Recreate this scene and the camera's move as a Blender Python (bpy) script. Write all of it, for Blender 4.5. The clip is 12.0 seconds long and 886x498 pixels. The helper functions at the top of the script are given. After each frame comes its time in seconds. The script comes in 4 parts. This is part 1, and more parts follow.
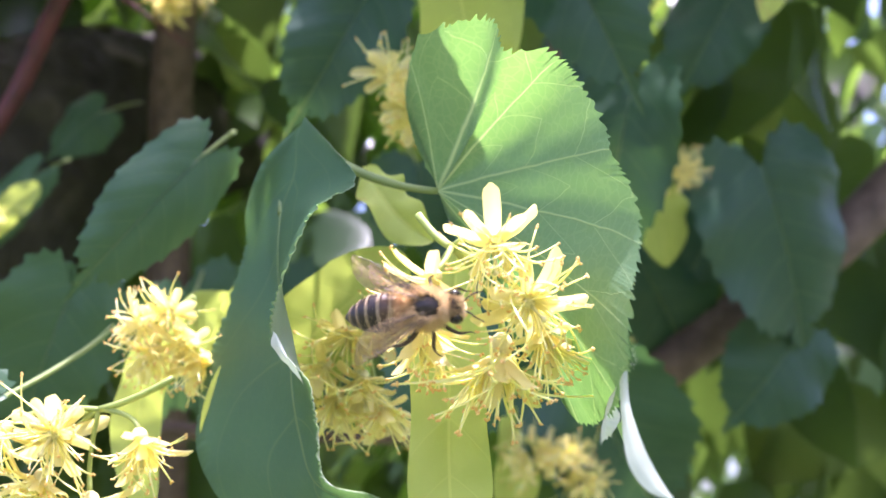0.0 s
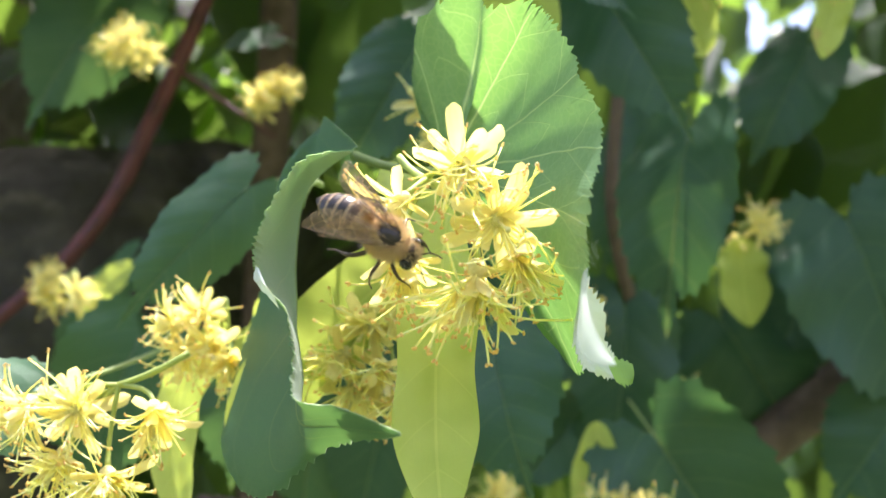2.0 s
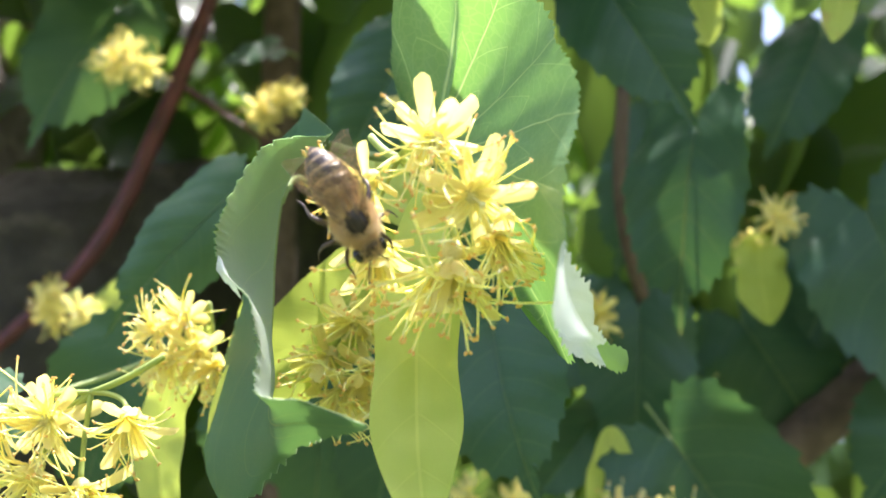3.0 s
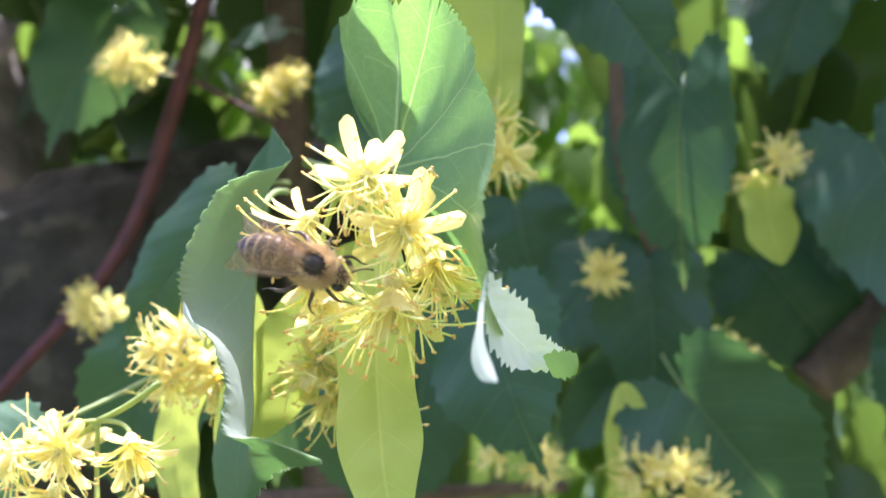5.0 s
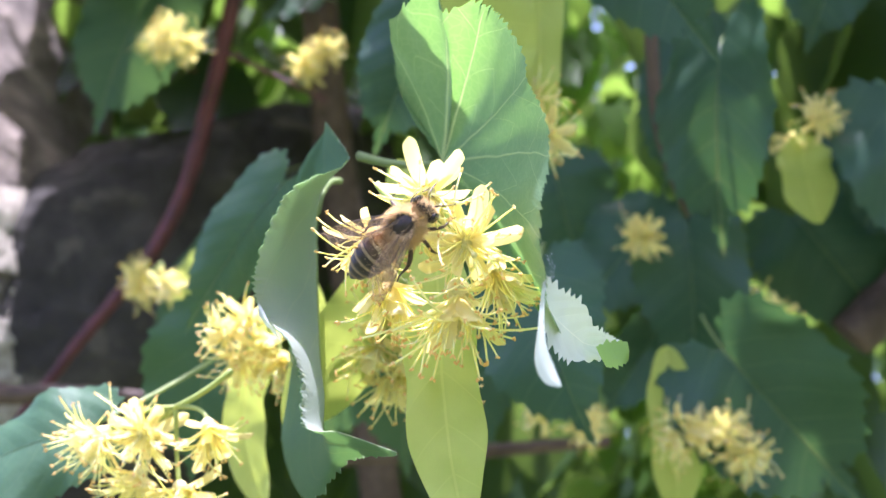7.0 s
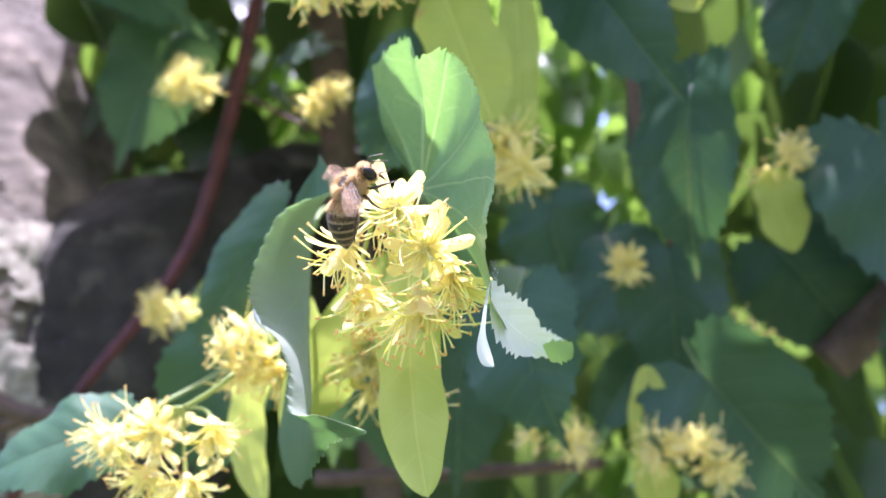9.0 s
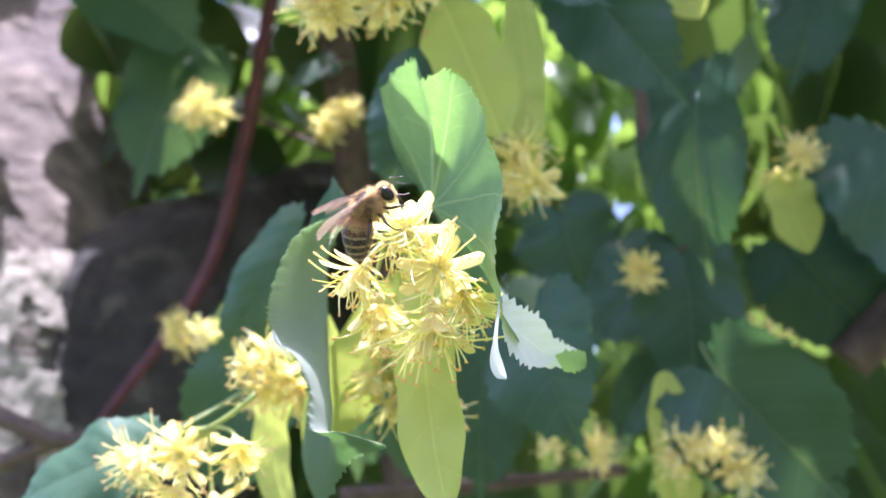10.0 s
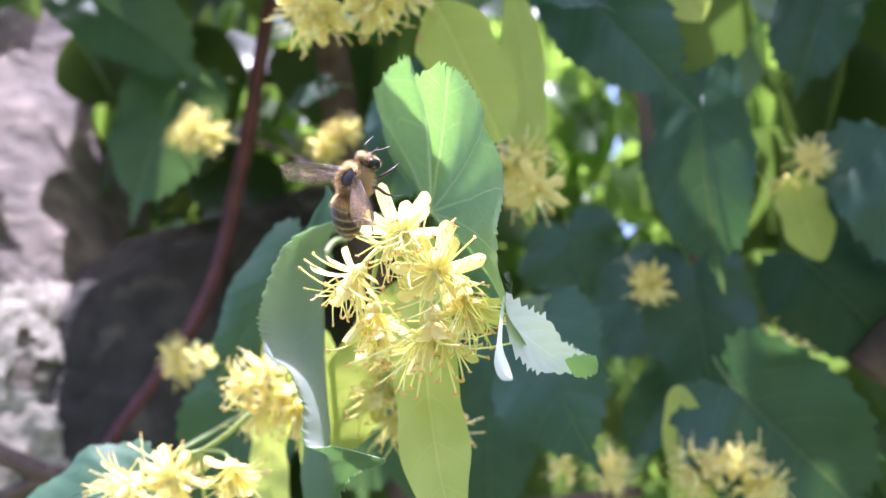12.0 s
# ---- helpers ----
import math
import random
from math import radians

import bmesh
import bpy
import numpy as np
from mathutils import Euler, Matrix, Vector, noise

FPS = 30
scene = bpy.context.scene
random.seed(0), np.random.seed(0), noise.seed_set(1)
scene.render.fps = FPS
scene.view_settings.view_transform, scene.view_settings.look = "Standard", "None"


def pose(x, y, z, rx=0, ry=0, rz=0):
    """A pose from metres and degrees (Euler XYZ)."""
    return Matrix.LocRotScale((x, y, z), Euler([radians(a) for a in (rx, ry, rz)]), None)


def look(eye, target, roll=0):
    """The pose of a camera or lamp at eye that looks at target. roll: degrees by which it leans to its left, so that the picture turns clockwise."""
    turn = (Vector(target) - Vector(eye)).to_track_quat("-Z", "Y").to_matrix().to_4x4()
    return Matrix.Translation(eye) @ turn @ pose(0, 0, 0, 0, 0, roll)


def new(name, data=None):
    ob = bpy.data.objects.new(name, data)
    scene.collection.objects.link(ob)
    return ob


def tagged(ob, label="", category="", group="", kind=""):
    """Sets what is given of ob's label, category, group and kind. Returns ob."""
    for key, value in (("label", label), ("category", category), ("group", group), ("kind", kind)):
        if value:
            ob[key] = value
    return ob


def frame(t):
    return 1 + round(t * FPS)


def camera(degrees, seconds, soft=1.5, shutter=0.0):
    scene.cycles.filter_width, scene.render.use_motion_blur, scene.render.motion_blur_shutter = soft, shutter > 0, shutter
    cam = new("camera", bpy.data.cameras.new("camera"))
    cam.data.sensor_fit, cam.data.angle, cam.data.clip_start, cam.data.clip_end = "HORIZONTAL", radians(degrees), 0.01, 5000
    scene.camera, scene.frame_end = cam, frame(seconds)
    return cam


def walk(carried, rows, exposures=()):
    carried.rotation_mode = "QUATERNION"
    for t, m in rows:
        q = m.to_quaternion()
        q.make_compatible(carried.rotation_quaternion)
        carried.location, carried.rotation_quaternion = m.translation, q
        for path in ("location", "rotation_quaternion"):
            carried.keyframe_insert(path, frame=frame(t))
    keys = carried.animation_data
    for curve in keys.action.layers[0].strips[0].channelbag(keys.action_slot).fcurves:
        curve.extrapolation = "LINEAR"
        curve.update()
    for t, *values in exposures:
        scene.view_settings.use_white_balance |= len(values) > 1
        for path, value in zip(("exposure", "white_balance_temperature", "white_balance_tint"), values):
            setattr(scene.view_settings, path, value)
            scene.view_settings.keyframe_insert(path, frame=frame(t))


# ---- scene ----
# A honeybee visits lime blossom, filmed from a hand's width away.
cam = camera(50.4, 12.0)
VIEW = pose(0, 0, 1.6, 18, 0, 0)  # millimetre frame of the first eye: x right, y ahead, z up
MM = 0.001
PATH = [
    (0.0, 0.00000, 0.00000, 1.60000, 108.000, 0.000, 0.000),
    (0.5, 0.00851, 0.00653, 1.59430, 111.103, -0.680, 2.470),
    (1.0, 0.01237, 0.01684, 1.58776, 113.110, -0.841, 4.606),
    (1.5, 0.01381, 0.00792, 1.58095, 115.379, -0.929, 6.761),
    (2.0, 0.01767, 0.00990, 1.57625, 116.728, -1.455, 7.849),
    (2.5, 0.02227, 0.01972, 1.57404, 117.687, -1.128, 9.260),
    (3.0, 0.02200, 0.01938, 1.57600, 117.876, -0.527, 9.998),
    (5.0, 0.03579, 0.01287, 1.58239, 114.211, 3.046, 15.018),
    (5.5, 0.03128, 0.00610, 1.58428, 112.836, 3.527, 15.845),
    (6.0, 0.03371, 0.00579, 1.58587, 112.191, 3.839, 16.672),
    (6.5, 0.03298, 0.00634, 1.58541, 111.569, 4.115, 17.258),
    (7.0, 0.03542, 0.00328, 1.58570, 111.192, 3.775, 17.424),
    (7.5, 0.03997, 0.00464, 1.58580, 111.564, 3.419, 17.338),
    (9.5, 0.04774, -0.01305, 1.57236, 114.235, 3.900, 19.462),
    (10.0, 0.04861, -0.01308, 1.57368, 114.551, 4.877, 20.376),
    (10.5, 0.04487, -0.00877, 1.57161, 114.813, 5.380, 20.810),
    (11.0, 0.04506, -0.00918, 1.57123, 115.232, 5.852, 21.479),
    (11.5, 0.04437, -0.00833, 1.57222, 115.735, 6.194, 21.433),
    (12.0, 0.04616, -0.00432, 1.57318, 116.506, 6.072, 21.293),
]
walk(cam, [(t, pose(*p)) for t, *p in PATH], exposures=[(0.0, 2.42, 5650, 38), (2.5, 2.29, 6150, 17), (5.0, 2.41, 5550, 30), (12.0, 2.4, 5350, 40)])
# the small aperture of a telephone lens, held on the blossom
cam.data.dof.use_dof = True
cam.data.dof.focus_distance = 0.117
cam.data.dof.aperture_fstop = 25.0

# ---- light ----
SUN_WAY = VIEW.to_3x3() @ Vector((0.1, 0.25, 0.95)).normalized()  # towards the sun
world = bpy.data.worlds.new("sky")
scene.world = world
world.use_nodes = True
wn = world.node_tree.nodes
sky = wn.new("ShaderNodeTexSky")
sky.sky_type = "NISHITA"
sky.sun_disc = False
sky.dust_density = 5.0
sky.sun_elevation = math.asin(SUN_WAY.z)
sky.sun_rotation = math.atan2(SUN_WAY.x, SUN_WAY.y)
wn["Background"].inputs["Strength"].default_value = 0.12
world.node_tree.links.new(sky.outputs["Color"], wn["Background"].inputs["Color"])
sun = new("sun", bpy.data.lights.new("sun", "SUN"))
sun.data.energy, sun.data.angle, sun.data.color = 3.1, radians(0.5), (1.0, 0.95, 0.86)
sun.matrix_world = look(Vector((0, 0, 6)) + SUN_WAY, Vector((0, 0, 6)))


# ---- materials ----
def material(name):
    m = bpy.data.materials.new(name)
    m.use_nodes = True
    return m, m.node_tree.nodes, m.node_tree.links


def ramp(nodes, stops):
    r = nodes.new("ShaderNodeValToRGB")
    while len(r.color_ramp.elements) < len(stops):
        r.color_ramp.elements.new(0.5)
    for e, (at, c) in zip(r.color_ramp.elements, stops):
        e.position, e.color = at, (*c, 1)
    return r


def noise_of(nodes, links, scale, detail=4, coord="Object"):
    c = nodes.new("ShaderNodeTexCoord")
    n = nodes.new("ShaderNodeTexNoise")
    n.inputs["Scale"].default_value, n.inputs["Detail"].default_value = scale, detail
    links.new(c.outputs[coord], n.inputs["Vector"])
    return n


def maths(nodes, links, op, a, b=None, c=None):
    n = nodes.new("ShaderNodeMath")
    n.operation = op
    for i, v in enumerate((a, b, c)):
        if v is None:
            continue
        if isinstance(v, (int, float)):
            n.inputs[i].default_value = v
        else:
            links.new(v, n.inputs[i])
    return n.outputs[0]


def mixed(nodes, links, fac, a, b):
    n = nodes.new("ShaderNodeMix")
    n.data_type = "RGBA"
    for sock, v in ((n.inputs["Factor"], fac), (n.inputs["A"], a), (n.inputs["B"], b)):
        if isinstance(v, (int, float)):
            sock.default_value = v
        elif isinstance(v, tuple):
            sock.default_value = (*v, 1)
        else:
            links.new(v, sock)
    return n.outputs["Result"]


def leafy(name, dark, light, glow, share, rough=0.5, veins=True, grain=900, bump=0.25, vein_glow=(0.75, 0.8, 0.2), lines=0.5, stain=None, quilt=3.0, fan=False):
    """A thin leaf: gloss and colour on the face, light let through by the blade, a vein net from the blade's own map."""
    m, n, l = material(name)
    p = n["Principled BSDF"]
    p.inputs["Roughness"].default_value = rough
    p.inputs["Specular IOR Level"].default_value = 0.35
    info = n.new("ShaderNodeObjectInfo")
    spots = noise_of(n, l, 90, 5)
    tint = maths(n, l, "ADD", maths(n, l, "MULTIPLY", spots.outputs["Fac"], 0.7), maths(n, l, "MULTIPLY", info.outputs["Random"], 0.35))
    base = mixed(n, l, tint, dark, light)
    thin = mixed(n, l, tint, tuple(c * 0.8 for c in glow), glow)
    if stain:
        mark = noise_of(n, l, 75, 4)
        spot = ramp(n, [(0.66, (0, 0, 0)), (0.74, (0.8, 0.8, 0.8))])
        l.new(mark.outputs["Fac"], spot.inputs["Fac"])
        base, thin = mixed(n, l, spot.outputs["Color"], base, stain), mixed(n, l, spot.outputs["Color"], thin, stain)
    fine = noise_of(n, l, grain, 3)
    height = fine.outputs["Fac"]
    if fan:
        uv = n.new("ShaderNodeUVMap")
        uv.uv_map = "blade"
        s = n.new("ShaderNodeSeparateXYZ")
        l.new(uv.outputs["UV"], s.inputs["Vector"])
        drift = noise_of(n, l, 140, 3)
        reach = s.outputs["Y"]
        ray = maths(n, l, "ADD", s.outputs["X"], maths(n, l, "MULTIPLY_ADD", drift.outputs["Fac"], 0.12, 19.94))
        gap = maths(n, l, "PINGPONG", ray, 0.5)
        main = maths(n, l, "MAXIMUM", maths(n, l, "MULTIPLY_ADD", maths(n, l, "MULTIPLY", gap, reach), -42.0, maths(n, l, "MULTIPLY_ADD", reach, -0.35, 1.0)), 0.0)
        rung = maths(n, l, "PINGPONG", maths(n, l, "ADD", maths(n, l, "MULTIPLY_ADD", reach, 3.6, maths(n, l, "MULTIPLY", gap, -1.5)), maths(n, l, "MULTIPLY_ADD", drift.outputs["Fac"], 0.2, 20.0)), 0.5)
        branch = maths(n, l, "MAXIMUM", maths(n, l, "MULTIPLY_ADD", rung, -22.0, 0.42), 0.0)
        net = n.new("ShaderNodeTexVoronoi")
        net.feature = "DISTANCE_TO_EDGE"
        net.inputs["Scale"].default_value = 620
        c = n.new("ShaderNodeTexCoord")
        l.new(c.outputs["Object"], net.inputs["Vector"])
        mesh = maths(n, l, "MULTIPLY", maths(n, l, "LESS_THAN", net.outputs["Distance"], 0.07), 0.07)
        line = maths(n, l, "MAXIMUM", maths(n, l, "MAXIMUM", main, branch), mesh)
        base = mixed(n, l, maths(n, l, "MULTIPLY", line, 0.65), base, (0.42, 0.52, 0.24))
        thin = mixed(n, l, maths(n, l, "MULTIPLY", line, lines), thin, vein_glow)
        height = maths(n, l, "ADD", maths(n, l, "MULTIPLY", height, 0.7), maths(n, l, "MULTIPLY", line, 1.4))
    elif veins:
        uv = n.new("ShaderNodeUVMap")
        uv.uv_map = "blade"
        s = n.new("ShaderNodeSeparateXYZ")
        l.new(uv.outputs["UV"], s.inputs["Vector"])
        side = maths(n, l, "ABSOLUTE", s.outputs["Y"])
        drift = noise_of(n, l, 38, 2)
        sweep = maths(n, l, "MULTIPLY", maths(n, l, "MULTIPLY_ADD", side, 0.55, 0.36), side)
        along = maths(n, l, "SUBTRACT", maths(n, l, "MULTIPLY_ADD", drift.outputs["Fac"], 0.09, s.outputs["X"]), sweep)
        saw = maths(n, l, "PINGPONG", maths(n, l, "ADD", maths(n, l, "MULTIPLY", along, 6.0), 20.0), 0.5)
        lateral = maths(n, l, "MAXIMUM", maths(n, l, "MULTIPLY_ADD", saw, -26.0, maths(n, l, "MULTIPLY_ADD", side, -0.9, 1.0)), 0.0)
        middle = maths(n, l, "LESS_THAN", side, 0.009)
        net = n.new("ShaderNodeTexVoronoi")
        net.feature = "DISTANCE_TO_EDGE"
        net.inputs["Scale"].default_value = 27
        l.new(uv.outputs["UV"], net.inputs["Vector"])
        small = maths(n, l, "MULTIPLY", maths(n, l, "LESS_THAN", net.outputs["Distance"], 0.04), 0.1)
        line = maths(n, l, "MAXIMUM", maths(n, l, "MAXIMUM", maths(n, l, "MULTIPLY", lateral, 0.7), middle), small)
        base = mixed(n, l, maths(n, l, "MULTIPLY", line, 0.3 + 0.4 * lines), base, (light[0] * 1.5, light[1] * 1.35, light[2] * 1.3))
        thin = mixed(n, l, maths(n, l, "MULTIPLY", line, lines), thin, vein_glow)
        height = maths(n, l, "ADD", maths(n, l, "MULTIPLY_ADD", saw, -quilt, height), maths(n, l, "MULTIPLY", line, -0.5))
    b = n.new("ShaderNodeBump")
    b.inputs["Strength"].default_value, b.inputs["Distance"].default_value = bump, 0.0002
    l.new(height, b.inputs["Height"])
    l.new(b.outputs["Normal"], p.inputs["Normal"])
    l.new(base, p.inputs["Base Color"])
    t = n.new("ShaderNodeBsdfTranslucent")
    l.new(thin, t.inputs["Color"])
    mix = n.new("ShaderNodeMixShader")
    mix.inputs["Fac"].default_value = share
    l.new(p.outputs["BSDF"], mix.inputs[1])
    l.new(t.outputs["BSDF"], mix.inputs[2])
    l.new(mix.outputs["Shader"], n["Material Output"].inputs["Surface"])
    return m


def solid(name, dark, light, rough=0.6, scale=400, bump=0.3, depth=0.0002, metal=0.0, spec=0.4):
    m, n, l = material(name)
    p = n["Principled BSDF"]
    p.inputs["Roughness"].default_value, p.inputs["Metallic"].default_value = rough, metal
    p.inputs["Specular IOR Level"].default_value = spec
    a = noise_of(n, l, scale, 6)
    r = ramp(n, [(0.3, dark), (0.7, light)])
    l.new(a.outputs["Fac"], r.inputs["Fac"])
    l.new(r.outputs["Color"], p.inputs["Base Color"])
    b = n.new("ShaderNodeBump")
    b.inputs["Strength"].default_value, b.inputs["Distance"].default_value = bump, depth
    l.new(a.outputs["Fac"], b.inputs["Height"])
    l.new(b.outputs["Normal"], p.inputs["Normal"])
    return m


def waxy(name, colour, reach=0.0005):
    """A thin juicy thread that the light soaks through."""
    m, n, l = material(name)
    p = n["Principled BSDF"]
    fine = noise_of(n, l, 700, 3)
    l.new(mixed(n, l, fine.outputs["Fac"], tuple(0.92 * c for c in colour), colour), p.inputs["Base Color"])
    p.inputs["Roughness"].default_value = 0.45
    p.inputs["Subsurface Weight"].default_value = 1.0
    p.inputs["Subsurface Radius"].default_value = (1.0, 0.9, 0.4)
    p.inputs["Subsurface Scale"].default_value = reach
    return m


LEAF = leafy("lime_leaf", (0.022, 0.06, 0.034), (0.04, 0.095, 0.055), (0.1, 0.24, 0.05), 0.22, rough=0.42, lines=0.45, bump=0.6)
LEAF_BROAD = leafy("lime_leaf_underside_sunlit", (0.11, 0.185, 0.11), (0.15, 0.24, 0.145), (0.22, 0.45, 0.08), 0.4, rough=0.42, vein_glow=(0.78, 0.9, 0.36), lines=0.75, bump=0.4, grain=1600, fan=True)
# whitish base colour carries the sun's glare on the curled rims
LEAF_GLARE = leafy("lime_leaf_glare", (0.52, 0.55, 0.5), (0.62, 0.65, 0.6), (0.5, 0.66, 0.3), 0.16, rough=0.45, lines=0.2)
LEAF_MID = leafy("lime_leaf_upper_side", (0.04, 0.095, 0.058), (0.06, 0.13, 0.078), (0.36, 0.6, 0.22), 0.38, rough=0.55, quilt=0.4, lines=0.5)
LEAF_UNDER = leafy("lime_leaf_under_side", (0.31, 0.36, 0.31), (0.38, 0.43, 0.38), (0.58, 0.72, 0.42), 0.42, rough=0.8, quilt=0.0, lines=0.35)
# lighter copy of LEAF: brighter light on the left-hand leaves put into colour
LEAF_LIT = leafy("lime_leaf_lit", (0.035, 0.085, 0.045), (0.055, 0.12, 0.06), (0.16, 0.32, 0.07), 0.28, rough=0.45, lines=0.3, bump=0.5)
LEAF_FAR = leafy("lime_leaf_far", (0.024, 0.05, 0.03), (0.045, 0.08, 0.042), (0.26, 0.42, 0.06), 0.38, rough=0.22, veins=False)
# brighter copy of LEAF_FAR, with sunlight put into its yellow-green
LEAF_SUNLIT = leafy("sunlit_lime_leaf", (0.06, 0.12, 0.03), (0.09, 0.16, 0.04), (0.42, 0.68, 0.085), 0.52, rough=0.4, veins=False)
VEIN = leafy("leaf_vein", (0.24, 0.36, 0.17), (0.32, 0.44, 0.2), (0.75, 0.85, 0.3), 0.6, veins=False)
BRACT = leafy("bract", (0.36, 0.45, 0.08), (0.62, 0.68, 0.2), (0.68, 0.8, 0.13), 0.48, rough=0.5, grain=420, bump=0.5, vein_glow=(0.84, 0.9, 0.28), lines=0.06, quilt=0.12, stain=(0.62, 0.42, 0.16))
STALK = leafy("green_stalk", (0.3, 0.38, 0.1), (0.42, 0.5, 0.15), (0.5, 0.6, 0.1), 0.25, veins=False)
PETIOLE = leafy("leaf_stalk", (0.24, 0.32, 0.12), (0.32, 0.4, 0.16), (0.4, 0.5, 0.14), 0.3, veins=False)
PETAL = leafy("petal", (0.9, 0.8, 0.39), (0.95, 0.87, 0.5), (0.98, 0.88, 0.3), 0.58, rough=0.5, veins=False, grain=1500, bump=0.1)
SEPAL = leafy("sepal", (0.86, 0.76, 0.3), (0.92, 0.82, 0.4), (0.96, 0.85, 0.26), 0.58, veins=False, grain=1500, bump=0.1)
FILAMENT = waxy("filament", (0.97, 0.87, 0.34))
ANTHER = solid("anther", (0.74, 0.42, 0.09), (0.88, 0.6, 0.2), 0.7, 3000)
OVARY = solid("ovary", (0.6, 0.55, 0.22), (0.72, 0.66, 0.32), 0.8, 3000)
RED_TWIG = solid("red_twig", (0.055, 0.014, 0.017), (0.115, 0.028, 0.032), 0.45, 120)
BROWN_TWIG = solid("brown_twig", (0.065, 0.042, 0.032), (0.14, 0.095, 0.072), 0.7, 160, 0.6, 0.001)


def bark(name, pale, lichen):
    """Cracked bark: pale is the colour of its ridges, lichen the share of crust on them."""
    m, n, l = material(name)
    p = n["Principled BSDF"]
    p.inputs["Roughness"].default_value = 0.9
    a, f, patch = noise_of(n, l, 20, 10), noise_of(n, l, 160, 8), noise_of(n, l, 40, 8)
    r = ramp(n, [(0.38, tuple(0.08 * c for c in pale)), (0.5, tuple(0.42 * c for c in pale)), (0.6, pale)])
    mid = noise_of(n, l, 75, 12)
    rough = maths(n, l, "ADD", maths(n, l, "MULTIPLY", a.outputs["Fac"], 0.5), maths(n, l, "MULTIPLY", mid.outputs["Fac"], 0.5))
    l.new(rough, r.inputs["Fac"])
    lich = ramp(n, [(0.60, (0, 0, 0)), (0.66, (1, 1, 1))])
    l.new(patch.outputs["Fac"], lich.inputs["Fac"])
    col = mixed(n, l, maths(n, l, "MULTIPLY", lich.outputs["Color"], lichen), r.outputs["Color"], (0.4, 0.35, 0.255))
    col = mixed(n, l, f.outputs["Fac"], col, tuple(0.45 * c for c in pale))
    l.new(col, p.inputs["Base Color"])
    b = n.new("ShaderNodeBump")
    b.inputs["Strength"].default_value, b.inputs["Distance"].default_value = 0.9, 0.007
    l.new(maths(n, l, "ADD", rough, maths(n, l, "MULTIPLY", f.outputs["Fac"], 0.4)), b.inputs["Height"])
    l.new(b.outputs["Normal"], p.inputs["Normal"])
    return m


BARK = bark("bark", (0.3, 0.25, 0.195), 0.7)
# BARK darkened: the limb's own dark bark, with its shade put into the colour
LIMB_BARK = bark("dark_shaded_bark", (0.08, 0.07, 0.055), 0.3)
LICHEN = solid("lichen", (0.22, 0.2, 0.155), (0.46, 0.42, 0.335), 0.95, 260, 0.8, 0.001)
SILK = solid("silk", (0.7, 0.7, 0.68), (0.85, 0.85, 0.83), 0.5, 900, 0.1)
SOIL = solid("soil_and_grass", (0.04, 0.06, 0.02), (0.11, 0.13, 0.05), 0.9, 6, 0.6, 0.03)
BEE_AMBER = solid("bee_shell_amber", (0.26, 0.14, 0.055), (0.42, 0.24, 0.11), 0.4, 1800, 0.2, 0.0001)
BEE_BROWN = solid("bee_shell_brown", (0.045, 0.024, 0.014), (0.1, 0.055, 0.03), 0.4, 1800, 0.2, 0.0001)
BEE_DARK = solid("bee_shell_dark", (0.012, 0.008, 0.007), (0.035, 0.022, 0.017), 0.36, 2500, 0.2, 0.0001)
BEE_BAND = solid("bee_band_hair", (0.2, 0.145, 0.09), (0.34, 0.25, 0.16), 0.85, 3500, 0.5, 0.0001)
BEE_EYE = solid("bee_eye", (0.008, 0.006, 0.006), (0.02, 0.015, 0.014), 0.18, 6000, 0.1, 0.00003)
BEE_LEG = solid("bee_leg", (0.03, 0.018, 0.012), (0.09, 0.055, 0.035), 0.4, 2500, 0.2, 0.0001)
BEE_FUR = leafy("bee_fur", (0.62, 0.46, 0.23), (0.8, 0.64, 0.38), (0.85, 0.64, 0.33), 0.4, veins=False, bump=0.0)


def wing_film():
    m, n, l = material("wing_film")
    p = n["Principled BSDF"]
    p.inputs["Base Color"].default_value = (0.38, 0.26, 0.16, 1)
    p.inputs["Roughness"].default_value = 0.42
    p.inputs["Specular IOR Level"].default_value = 0.12
    t = n.new("ShaderNodeBsdfTransparent")
    t.inputs["Color"].default_value = (0.93, 0.87, 0.78, 1)
    cells = n.new("ShaderNodeTexVoronoi")
    cells.feature = "DISTANCE_TO_EDGE"
    cells.inputs["Scale"].default_value = 650
    c = n.new("ShaderNodeTexCoord")
    l.new(c.outputs["Object"], cells.inputs["Vector"])
    line = maths(n, l, "LESS_THAN", cells.outputs["Distance"], 0.018)
    fac = maths(n, l, "ADD", maths(n, l, "MULTIPLY", line, 0.3), 0.32)
    mix = n.new("ShaderNodeMixShader")
    l.new(fac, mix.inputs["Fac"])
    l.new(t.outputs["BSDF"], mix.inputs[1])
    l.new(p.outputs["BSDF"], mix.inputs[2])
    l.new(mix.outputs["Shader"], n["Material Output"].inputs["Surface"])
    return m


WING = wing_film()


# ---- shape tools ----
def W(x, y, z):
    """A place in metres from millimetres in the first eye's frame."""
    return VIEW @ Vector((x * MM, y * MM, z * MM))


def D(x, y, z):
    """A direction from the first eye's frame."""
    return (VIEW.to_3x3() @ Vector((x, y, z))).normalized()


DOWN = Vector((0, 0, -1))


